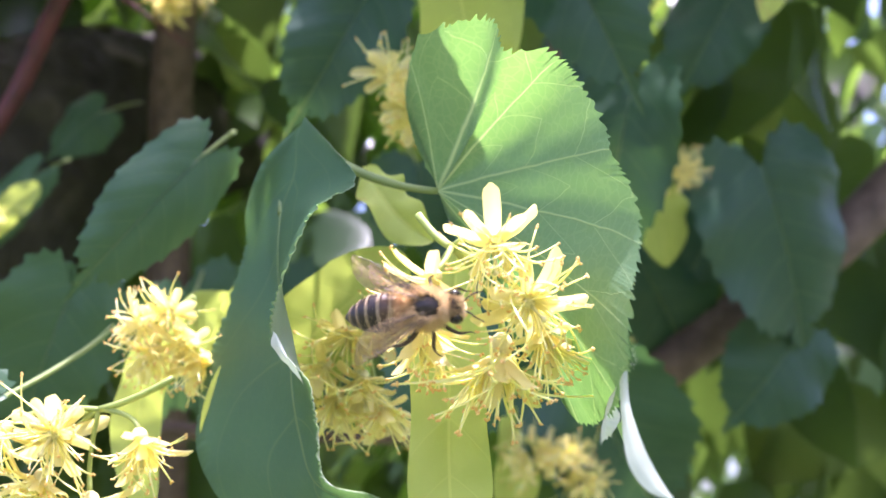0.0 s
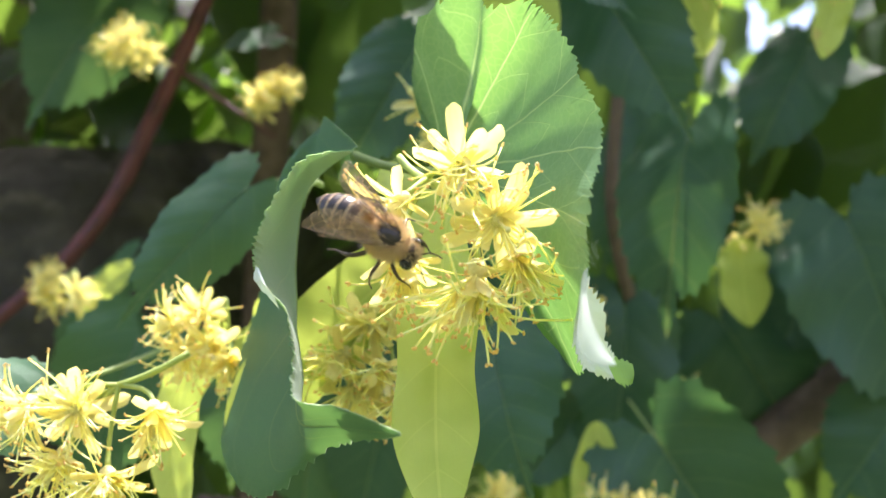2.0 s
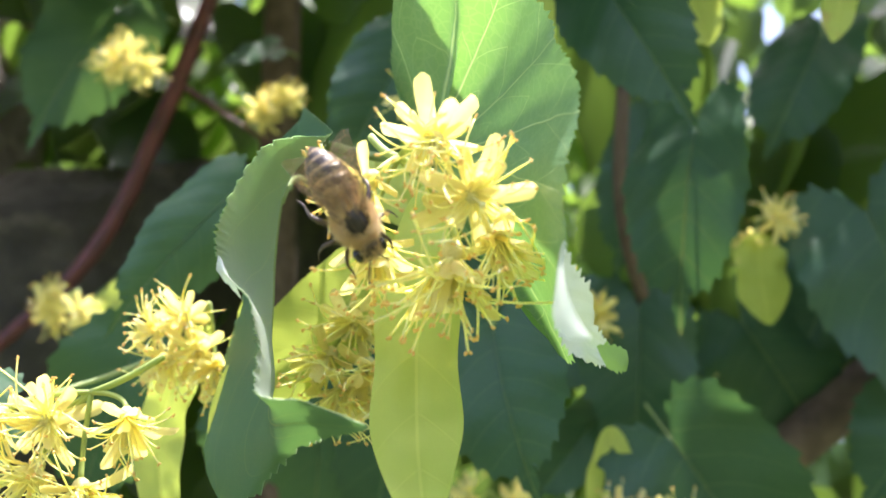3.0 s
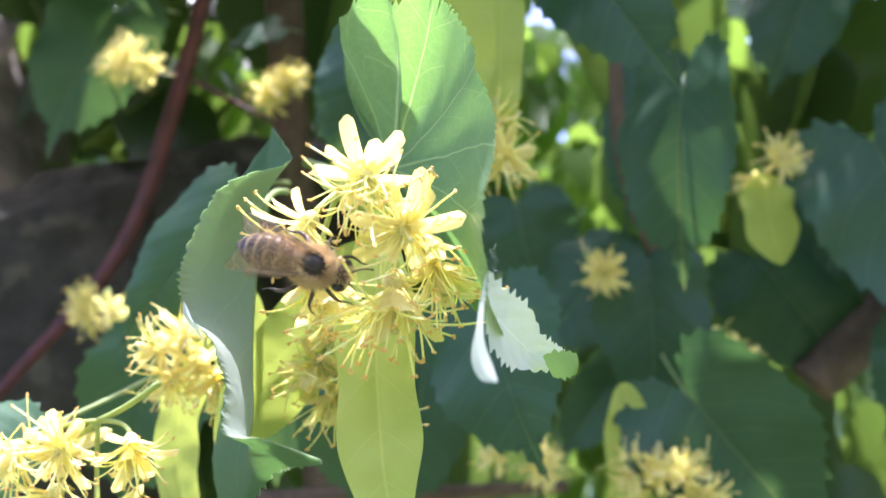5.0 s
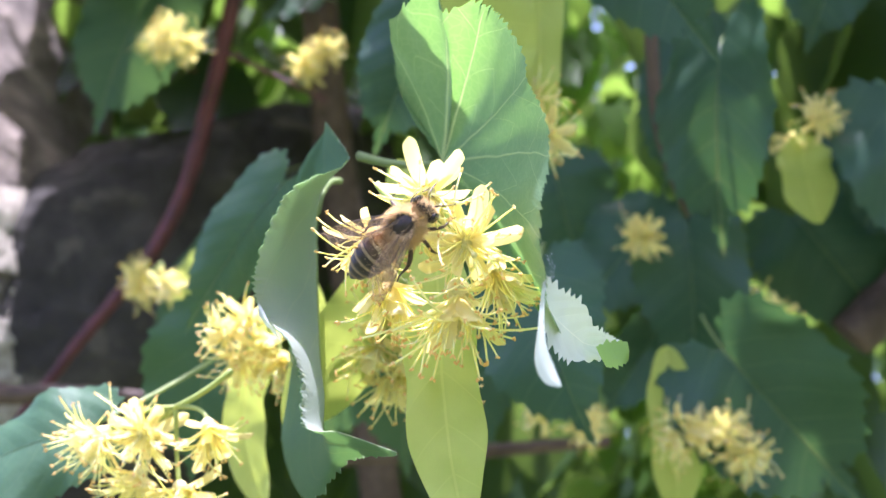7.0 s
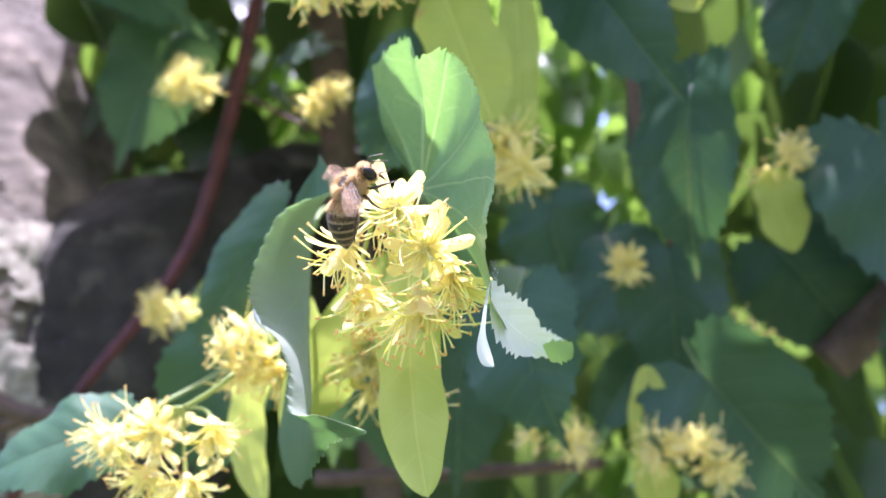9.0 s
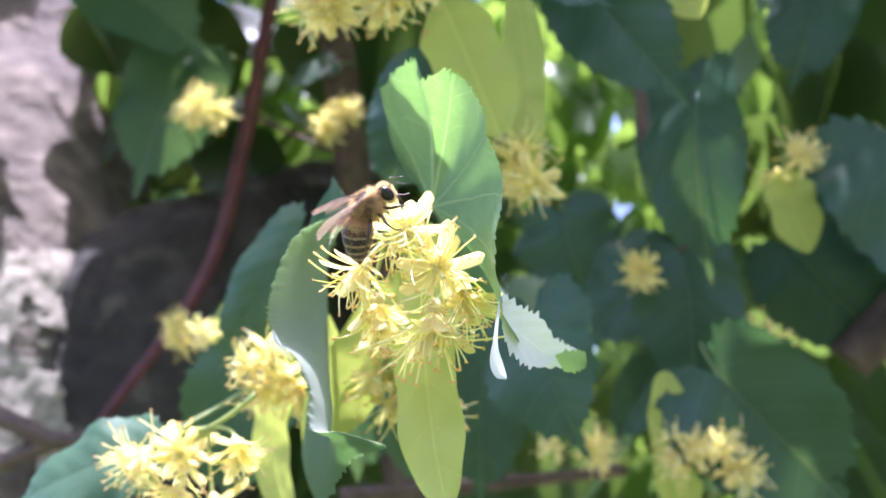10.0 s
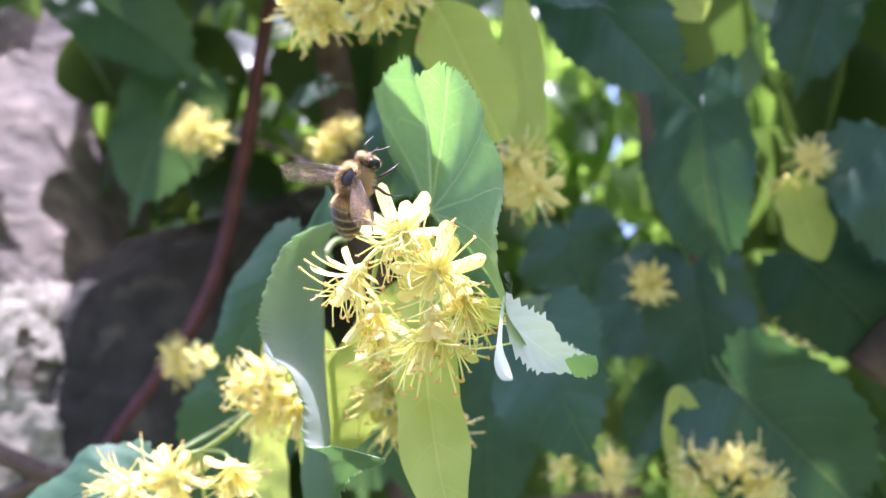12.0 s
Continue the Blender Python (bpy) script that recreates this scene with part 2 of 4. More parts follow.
class Shape:
    """Gathers vertices and faces for one mesh."""

    def __init__(self):
        self.v, self.f, self.slot, self.uv = [], [], [], []

    def tube(self, pts, radii, sides=6, slot=0, caps=True):
        pts = [Vector(p) for p in pts]
        if isinstance(radii, (int, float)):
            radii = [radii] * len(pts)
        start, last = len(self.v), None
        for i, p in enumerate(pts):
            t = (pts[min(i + 1, len(pts) - 1)] - pts[max(i - 1, 0)]).normalized()
            if last is None:
                last = t.orthogonal().normalized()
            a = (last - t * last.dot(t)).normalized()
            last, b = a, t.cross(a)
            for k in range(sides):
                w = 2 * math.pi * k / sides
                self.v.append(p + radii[i] * (math.cos(w) * a + math.sin(w) * b))
        for i in range(len(pts) - 1):
            for k in range(sides):
                q, r = start + i * sides, (k + 1) % sides
                self.f.append((q + k, q + r, q + sides + r, q + sides + k))
                self.slot.append(slot)
        if caps:
            self.f.append(tuple(start + k for k in reversed(range(sides))))
            self.f.append(tuple(start + (len(pts) - 1) * sides + k for k in range(sides)))
            self.slot += [slot, slot]

    def ball(self, centre, size, rings=8, sides=10, slot=0, turn=None):
        centre, start = Vector(centre), len(self.v)
        turn = turn or Matrix.Identity(3)
        for i in range(rings + 1):
            a = math.pi * (i + 0.02 if i == 0 else i - 0.02 if i == rings else i) / rings
            for k in range(sides):
                w = 2 * math.pi * k / sides
                q = Vector((size[0] * math.sin(a) * math.cos(w), size[1] * math.sin(a) * math.sin(w), size[2] * math.cos(a)))
                self.v.append(centre + turn @ q)
        for i in range(rings):
            for k in range(sides):
                q, r = start + i * sides, (k + 1) % sides
                self.f.append((q + k, q + sides + k, q + sides + r, q + r))
                self.slot.append(slot)

    def mesh(self, name, mats, uv=None):
        me = bpy.data.meshes.new(name)
        me.from_pydata([tuple(p) for p in self.v], [], self.f)
        for m in mats if isinstance(mats, (list, tuple)) else [mats]:
            me.materials.append(m)
        me.polygons.foreach_set("material_index", self.slot)
        me.polygons.foreach_set("use_smooth", [True] * len(self.f))
        if uv:
            layer = me.uv_layers.new(name="blade")
            flat = [c for loop in me.loops for c in uv[loop.vertex_index]]
            layer.data.foreach_set("uv", flat)
        me.update()
        return me


def part(name, shape, mats, parent, label="", uv=None):
    me = shape if isinstance(shape, bpy.types.Mesh) else shape.mesh(name, mats, uv)
    ob = new(name, me)
    ob.parent = parent
    return tagged(ob, label)


def bezier(a, b, c, n):
    out = []
    for i in range(n + 1):
        t = i / n
        out.append(a * (1 - t) ** 2 + b * 2 * t * (1 - t) + c * t * t)
    return out


def spline(pts, n):
    """A smooth line through all the points, n steps to a stretch."""
    pts = [Vector(p) for p in pts]
    full = [2 * pts[0] - pts[1], *pts, 2 * pts[-1] - pts[-2]]
    out = []
    for a, b, c, d in zip(full, full[1:], full[2:], full[3:]):
        for i in range(n):
            t = i / n
            out.append(0.5 * (2 * b + (c - a) * t + (2 * a - 5 * b + 4 * c - d) * t * t + (3 * b - a - 3 * c + d) * t ** 3))
    return out + [pts[-1]]


def outline(lobe, teeth, bite, tail):
    """Half the rim of a heart-shaped, toothed leaf: (along, across) in leaf lengths, base to tip."""
    key = [(0, 0.0), (-lobe * 0.7, 0.09), (-lobe, 0.22), (-lobe * 0.6, 0.37), (0.1, 0.47), (0.28, 0.5), (0.46, 0.455), (0.62, 0.35), (0.76, 0.21), (1 - tail, 0.09), (1 - tail * 0.5, 0.035), (1, 0.0)]
    line = spline([(a, b, 0) for a, b in key], 8)
    length = np.r_[0, np.cumsum([(q - p).length for p, q in zip(line, line[1:])])]
    n = teeth * 4
    even = [(float(np.interp(length[-1] * i / n, length, [p.x for p in line])), max(float(np.interp(length[-1] * i / n, length, [p.y for p in line])), 0.0)) for i in range(n + 1)]
    out = []
    for i, (a, s) in enumerate(even):
        root = min(max(a - 0.4 * s, 0.0), 1.0)
        if 3 < i < n - 2 and bite:
            t = Vector((even[i + 1][0] - even[i - 1][0], even[i + 1][1] - even[i - 1][1])).normalized()
            push = bite * (0.0, 0.3, 0.62, 0.05)[i % 4] * (1 if i % 8 < 4 else 0.72)
            a, s = a - t.y * push + t.x * push * 0.4, max(s + t.x * push + t.y * push * 0.4, 0.002)
        out.append((a, s, root))
    return out


class Blade:
    """A leaf blade bent along its midrib, folded at it, curled towards its rims."""

    def __init__(self, base, ctrl, tip, face, width, folds=(15, 15), curls=(0, 0), twist=0.0, wave=0.0, seed=0, left=1.0):
        self.a, self.b, self.c = base, ctrl, tip
        self.left = left
        self.face, self.width, self.folds, self.curls, self.twist, self.wave, self.seed = face, width, folds, curls, twist, wave, seed
        line = bezier(base, ctrl, tip, 30)
        self.length = sum((q - p).length for p, q in zip(line, line[1:]))

    def frame_at(self, u):
        q = min(max(u, 0.0), 1.0)
        p = self.a * (1 - q) ** 2 + self.b * 2 * q * (1 - q) + self.c * q * q
        t = ((self.b - self.a) * (1 - q) + (self.c - self.b) * q).normalized()
        if u < 0:
            p = p + t * (u * self.length)
        n = (self.face - t * self.face.dot(t)).normalized()
        n = Matrix.Rotation(radians(self.twist * (q - 0.4)), 3, t) @ n
        return p, t, n, n.cross(t)

    def at(self, u, s):
        """u along the midrib, s across in leaf widths (right of the face plus, left minus)."""
        p, t, n, side = self.frame_at(u)
        sign, d = (1, s) if s >= 0 else (-1, -s)
        f = radians(self.folds[sign < 0] + self.curls[sign < 0] * d)
        d *= self.width if sign > 0 else self.width * self.left
        lift = self.wave * self.width * (abs(s) * 2) ** 2 * math.sin(u * 14 + self.seed + sign)
        return p + side * (sign * d * math.cos(f)) + n * (d * math.sin(f) + lift)


def blade_shape(bl, lobe=0.16, teeth=20, bite=0.018, tail=0.12, cols=6):
    rim = outline(lobe, teeth, bite, tail)
    sh, uv = Shape(), []
    for sign in (1, -1):
        start = len(sh.v)
        for a, s, root in rim:
            for k in range(cols + 1):
                f = k / cols
                u, d = root + (a - root) * f, s * f
                sh.v.append(bl.at(u, sign * d))
                uv.append((u, sign * d))
        w = cols + 1
        for i in range(len(rim) - 1):
            for k in range(cols):
                q = start + i * w + k
                sh.f.append((q, q + 1, q + w + 1, q + w) if sign > 0 else (q, q + w, q + w + 1, q + 1))
                sh.slot.append(0)
    return sh, uv


def rib_shape(bl, r):
    sh = Shape()
    sh.tube([bl.at(i / 14, 0.0) for i in range(15)], [r * (1 - 0.85 * i / 14) for i in range(15)], 6)
    return sh


def lime_leaf(label, base, ctrl, tip, face, width, mat=None, petiole=None, stem=0.0006, lobe=0.16, teeth=20, bite=0.018, tail=0.12, cols=6, rib=None, group="leaves of the lime branch", **bend):
    """One leaf: blade, veins, and a petiole that runs from its base to the twig."""
    thing = tagged(new("lime_leaf"), label, "leaf", group)
    bl = Blade(base, ctrl, tip, face.normalized(), width, **bend)
    sh, uv = blade_shape(bl, lobe, teeth, bite, tail, cols)
    part("blade", sh, mat or LEAF, thing, uv=uv)
    part("midrib", rib_shape(bl, stem * 0.5), rib or VEIN, thing, "pale raised midrib" if rib is None else "")
    if petiole is not None:
        t = (ctrl - base).normalized()
        st = Shape()
        st.tube(bezier(base + t * 0.001, (base + petiole) / 2 - t * (petiole - base).length * 0.1, petiole, 8), [stem * (0.8 + 0.3 * i / 8) for i in range(9)], 7)
        part("petiole", st, PETIOLE, thing, "slender green leaf stalk")
    return thing


# ---- the blossom's pieces ----
def petal_mesh(length, width, bend, cup, name, mat, seed):
    rng = random.Random(seed)
    sh, rows, cols = Shape(), 14, 4
    for i in range(rows + 1):
        u = i / rows
        w = width * 0.5 * (0.62 + 0.38 * math.sin(math.pi * min(u * 0.6 + 0.1, 1.0))) * (1 if u < 0.88 else math.sqrt(max(1 - ((u - 0.88) / 0.12) ** 2, 0.06)))
        a = radians(bend) * u
        y, z = length * u * math.cos(a * 0.5), length * u * math.sin(a * 0.5)
        for k in range(cols + 1):
            s = 2 * k / cols - 1
            sh.v.append(Vector((s * w, y, z + cup * w * s * s + rng.uniform(-0.03, 0.03) * width)))
    for i in range(rows):
        for k in range(cols):
            q = i * (cols + 1) + k
            sh.f.append((q, q + 1, q + cols + 2, q + cols + 1))
            sh.slot.append(0)
    return sh.mesh(name, mat)


def stamen_mesh(length, bow, seed):
    """A thread that bows and hooks over at its end, with a two-lobed anther."""
    rng = random.Random(seed)
    sh = Shape()
    kink, hook = rng.uniform(-0.45, 0.45), rng.uniform(-0.35, 0.35)
    pts = []
    for i in range(10):
        u = i / 9
        pts.append(Vector((length * (bow * u * u + 0.3 * kink * math.sin(3 * u) + 0.5 * hook * max(u - 0.6, 0.0)), length * (0.4 * kink * u * u - 0.8 * hook * max(u - 0.7, 0.0)), length * (u * (1 - 0.25 * abs(bow) * u) - 0.5 * abs(hook) * max(u - 0.75, 0.0)))))
    sh.tube(pts, [0.00014 - 0.00004 * i / 9 for i in range(10)], 5)
    end = pts[-1]
    for d in (-1, 1):
        sh.ball(end + Vector((d * 0.00015, 0, 0)), (0.00015, 0.00013, 0.00026), 4, 6, 1, Euler((rng.uniform(-1, 1), rng.uniform(-1, 1), 0)).to_matrix())
    return sh.mesh("stamen", [FILAMENT, ANTHER])


PETALS = [petal_mesh(0.0051 + 0.0003 * i, 0.00185 + 0.00015 * (i % 3), 35 - 18 * i, 0.5, "petal", PETAL, i) for i in range(5)]
SEPALS = [petal_mesh(0.0046, 0.0017, -30 + 25 * i, 0.5, "sepal", SEPAL, 10 + i) for i in range(3)]
STAMINODES = [petal_mesh(0.0042, 0.0015, 50 - 40 * i, 0.5, "staminode", PETAL, 20 + i) for i in range(3)]
STAMENS = [stamen_mesh(0.0052 + 0.0006 * (i % 5), -0.85 + 0.3 * (i % 7), 30 + i) for i in range(14)]


def flower(thing, inv, place, way, seed, opened=62, stamens=26, size=1.0, lean_most=66):
    """An open lime flower that faces along way: ovary, sepals, petals and a brush of stamens."""
    rng = random.Random(seed)
    sh = Shape()
    sh.ball((0, 0, 0.0), (0.0011, 0.0011, 0.0012), 6, 9)
    sh.tube([(0, 0, 0), (0.0001, 0, 0.0025), (0.0003, 0.0001, 0.0042)], [0.0003, 0.0002, 0.00022], 6)
    sh.ball((0.0003, 0.0001, 0.0043), (0.0004, 0.0004, 0.00025), 4, 7)
    ob = part("flower", sh, OVARY, thing)
    turn = way.to_track_quat("Z", "Y").to_matrix().to_4x4()
    ob.matrix_basis = inv @ Matrix.Translation(place) @ turn @ Matrix.Rotation(rng.uniform(0, 6.28), 4, "Z") @ Matrix.Scale(size, 4)
    for k in range(5):
        a = 2 * math.pi * k / 5 + rng.uniform(-0.15, 0.15)
        for kind, meshes, tilt, off in (("petal", PETALS, opened, 0.0), ("sepal", SEPALS, opened + 18, math.pi / 5), ("staminode", STAMINODES, opened * 0.6, 0.35)):
            if kind == "staminode" and k % 2:
                continue
            p = part(kind, rng.choice(meshes), None, ob)
            p.matrix_basis = Matrix.Rotation(a + off, 4, "Z") @ Matrix.Rotation(radians(90 - tilt + rng.uniform(-24, 22)), 4, "X") @ Matrix.Translation((0, 0.0007, 0))
    for k in range(stamens):
        a, lean = 2.4 * k, min(opened, lean_most) * (0.25 + 0.8 * math.sqrt((k + 0.5) / stamens)) + rng.uniform(-8, 8)
        p = part("stamen", rng.choice(STAMENS), None, ob)
        p.matrix_basis = Matrix.Rotation(a, 4, "Z") @ Matrix.Rotation(radians(lean), 4, "Y") @ Matrix.Translation((0, 0, 0.0008)) @ Matrix.Rotation(rng.uniform(0, 6.28), 4, "Z") @ Matrix.Scale(rng.uniform(0.8, 1.1), 4)
    return ob


def bract_shape(bl, cols=7, rows=60):
    sh = Shape()
    for i in range(rows + 1):
        u = i / rows
        w = 0.5 * min(1.0, (u / 0.22) ** 0.6 * 0.75 + 0.25 * u + 0.1) * (1 if u < 0.66 else max(1 - ((u - 0.66) / 0.34) ** 1.9, 0.0) ** 0.75)
        w *= 1 + 0.05 * math.sin(u * 17 + bl.seed)
        for k in range(2 * cols + 1):
            p = bl.at(u, w * (k / cols - 1))
            edge = abs(k / cols - 1)
            q = p * 1000 / 3.5
            lump = 0.00035 * noise.noise(q) + 0.0004 * edge ** 3 * math.sin(u * 23 + bl.seed * 2 + (2 if k > cols else 0)) - 0.0004 * (1 - edge) ** 6
            sh.v.append(p + bl.frame_at(u)[2] * lump)
            sh.uv.append((u, 0.5 * w * (k / cols - 1)))
    n = 2 * cols + 1
    for i in range(rows):
        for k in range(2 * cols):
            q = i * n + k
            sh.f.append((q, q + 1, q + n + 1, q + n))
            sh.slot.append(0)
    return sh


def blossom(label, bract, width, face, fork, flowers, stem_from=None, group="blossom clusters of the lime", opened=62, stamens=26, size=1.0, seed=0):
    """A blossom cluster: bract, forked flower stalk, flowers. bract: top, bend and end of its midrib, or None."""
    thing = tagged(new("lime_blossom"), label, "blossom", group)
    thing.matrix_world = Matrix.Translation(fork)
    inv = Matrix.Translation(-fork)
    if bract:
        bl = Blade(*bract, face.normalized(), width, folds=(3, 3), seed=seed, wave=0.03)
        sh = bract_shape(bl)
        ob = part("bract", sh, BRACT, thing, "pale yellow-green tongue-shaped bract", sh.uv)
        ob.matrix_basis = inv
    if stem_from is not None:
        sh = Shape()
        sh.tube(bezier(stem_from, (stem_from + fork) / 2 + DOWN * 0.001, fork, 8), 0.0005, 7)
        part("main_stalk", sh, STALK, thing).matrix_basis = inv
    for i, (place, way, *wide) in enumerate(flowers):
        sh = Shape()
        back = place - way * 0.0009
        sh.tube(bezier(fork, back - way * (back - fork).length * 0.4, back, 7), [0.00042, 0.0004, 0.00038, 0.00036, 0.00036, 0.00038, 0.00042, 0.0005], 6)
        part("stalk", sh, STALK, thing).matrix_basis = inv
        flower(thing, inv, place, way, seed * 17 + i, wide[0] if wide else opened, wide[1] if len(wide) > 1 else stamens, size * (wide[3] if len(wide) > 3 else 1.0), lean_most=wide[2] if len(wide) > 2 else 66)
    return thing


# ---- ground and the old tree ----
def ground():
    sh = Shape()
    for x in range(-10, 11):
        for y in range(-10, 11):
            sh.v.append(Vector((math.copysign(abs(x / 10) ** 3, x) * 400, math.copysign(abs(y / 10) ** 3, y) * 400, 0)))
    for i in range(20):
        for j in range(20):
            q = i * 21 + j
            sh.f.append((q, q + 21, q + 22, q + 1))
            sh.slot.append(0)
    tagged(new("ground", sh.mesh("ground", SOIL)), "grassy ground in the shade of trees", "ground", kind="structure")


ground()


def rough_tube(sh, pts, radii, sides, lumps, scale, steps=10):
    line = spline(pts, steps)
    r = np.interp(np.linspace(0, len(pts) - 1, len(line)), range(len(pts)), radii)
    start = len(sh.v)
    sh.tube(line, list(map(float, r)), sides)
    for i in range(start, len(sh.v)):
        p = sh.v[i]
        c = line[min((i - start) // sides, len(line) - 1)]
        n = (p - c).normalized()
        crack = abs(noise.noise(Vector((p.x, p.y, p.z * 0.35)) * scale * 2.3))
        sh.v[i] = p + n * (lumps * (noise.noise(p * scale) + 0.5 * noise.noise(p * scale * 3.1) + 0.12 * noise.noise(p * scale * 9) + 0.7 * min(crack, 0.3)))


tree = tagged(new("old_tree"), "old tree with rough grey lichen-spotted bark", "tree")
sh = Shape()
foot = W(-330, 380, -900)
foot.z = -0.05
rough_tube(sh, [foot, W(-350, 330, -500), W(-324, 332, -148), W(-309, 347, 9), W(-340, 427, 120), W(-360, 542, 263), W(-320, 900, 772)], [0.14, 0.11, 0.09, 0.077, 0.0755, 0.0755, 0.064], 190, 0.0035, 17, 70)
part("trunk", sh, BARK, tree, "gnarled grey trunk with pale lichen")


def crust(sh, low, high, cut, seed):
    """Lichen that covers the bark in ragged patches, a little proud of it."""
    out, at = Shape(), {}
    inv = VIEW.inverted()
    for f in sh.f:
        if len(f) != 4:
            continue
        c = sum((sh.v[i] for i in f), Vector()) / 4
        q = inv @ c * 1000
        if not low < q.z < high or q.y > 400:
            continue
        if noise.noise(c * 30 + Vector((seed, 0, 0))) + 0.6 * noise.noise(c * 110) < cut + 0.8 * (abs(q.z - (low + high) / 2) / (high - low)) ** 2:
            continue
        n = (sh.v[f[1]] - sh.v[f[0]]).cross(sh.v[f[2]] - sh.v[f[0]]).normalized()
        for i in f:
            if i not in at:
                at[i] = len(out.v)
                out.v.append(sh.v[i] + n * (0.002 + 0.004 * abs(noise.noise(sh.v[i] * 190))))
        out.f.append(tuple(at[i] for i in f))
        out.slot.append(0)
    return out


part("lichen_crust", crust(sh, -90, 66, -0.3, 0.0), LICHEN, tree, "whitish crusty lichen")
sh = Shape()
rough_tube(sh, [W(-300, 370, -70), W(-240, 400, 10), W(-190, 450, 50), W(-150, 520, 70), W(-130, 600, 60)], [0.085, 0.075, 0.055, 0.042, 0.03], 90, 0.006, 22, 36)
part("limb", sh, LIMB_BARK, tree, "dark side limb with cracked bark, deepened for its shade")
def twig(label, pts, radii, mat, sides=9, forks=()):
    thing = tagged(new("twig"), label, "twig")
    sh = Shape()
    rough_tube(sh, pts, radii, sides, radii[0] * 0.06, 300)
    part("stem", sh, mat, thing)
    for p, r in forks:
        sh = Shape()
        rough_tube(sh, p, r, 7, r[0] * 0.05, 300)
        part("side_shoot", sh, mat, thing)
    return thing


twig("dark red smooth young twig, upright before the trunk", [W(-60, 335, 260), W(-107, 329, 150), W(-134, 330, 88), W(-159, 324, 35), W(-199, 303, -12), W(-226, 294, -45), W(-280, 310, -120)], [0.0028, 0.003, 0.0033, 0.003, 0.0022, 0.0022, 0.0026], RED_TWIG,
     forks=[([W(-128, 330, 100), W(-112, 336, 88), W(-93, 342, 74)], [0.0011, 0.0009, 0.0006])])
twig("bare brown forked twig beside the trunk", [W(-270, 262, 14), W(-226, 267, -3), W(-203, 276, -19), W(-185, 290, -22), W(-140, 310, -35)], [0.0046, 0.004, 0.0036, 0.0022, 0.0016], BROWN_TWIG,
     forks=[([W(-203, 276, -19), W(-231, 269, -26), W(-275, 265, -45)], [0.0034, 0.003, 0.003])])
twig("thin upright brown stem in the shade", [W(-125, 412, -300), W(-118, 406, 29), W(-113, 398, 96), W(-100, 395, 300)], [0.0105, 0.0092, 0.0085, 0.008], BROWN_TWIG, 12)
twig("thin reddish-brown stem behind the lime leaf", [W(42, 290, 190), W(35.5, 285, 80), W(31, 287, 30), W(38, 305, -6)], [0.002, 0.002, 0.0021, 0.0022], BROWN_TWIG)
twig("brown stub of a side branch among leaves", [W(80, 345, -45), W(102, 348, -29), W(150, 352, 5), W(240, 400, 80)], [0.008, 0.0085, 0.009, 0.01], BROWN_TWIG, 12)
twig("thin brown twig low among the leaves", [W(-112.2, 319.8, -60.2), W(-62.9, 335.4, -66.3), W(-7.9, 358.1, -72.2)], [0.003, 0.0028, 0.0022], BROWN_TWIG)
twig("grey-brown branch that bears the leaves", [W(-70, 160, 98), W(-20, 156, 86), W(40, 172, 97), W(120, 210, 124), W(300, 330, 200)], [0.0007, 0.0008, 0.001, 0.002, 0.004], BROWN_TWIG)

# ---- the leaves round the bee ----
def leaf_sheet(rim, rib, far, bite=0.0011, cols=8, leans=(Vector(), Vector()), steps=26, tooth=0.0021, far_scale=1.0):
    """A bent leaf surface from its near rim, middle line and far rim, top to tip, with teeth on both rims."""
    near, mid, back = (spline([W(*p) for p in line], steps) for line in (rim, rib, far))
    sh, uv = Shape(), []
    runs = [0.0, 0.0]
    for i, (a, m, b) in enumerate(zip(near, mid, back)):
        fade = min(1.0, (len(near) - 1 - i) / 18, i / 14)
        bites = []
        for k, (e, line) in enumerate(((a, near), (b, back))):
            runs[k] += (e - line[i - 1]).length if i else 0.0
            grow = far_scale if k else 1.0
            q = runs[k] / (tooth * grow * (1.0 + 0.22 * math.sin(runs[k] * 400)))
            saw = q % 1.0
            push = bite * grow * fade * (saw / 0.72 if saw < 0.72 else (1 - saw) / 0.28) * (1.0 if int(q) % 2 else 0.65)
            bites.append(((e - m).normalized() + leans[k]).normalized() * push)
        for k, p in enumerate(spline([a, m, b], cols)):
            edge = min(k, 2 * cols - k)
            sh.v.append(p + bites[k > cols] * (1.0, 0.15, 0.0)[min(edge, 2)])
            uv.append((i / (len(near) - 1), (k / cols - 1) * 0.48))
    w = 2 * cols + 1
    for i in range(len(near) - 1):
        for k in range(2 * cols):
            q = i * w + k
            sh.f.append((q, q + w, q + w + 1, q + 1))
            sh.slot.append(0)
    return sh, uv, mid


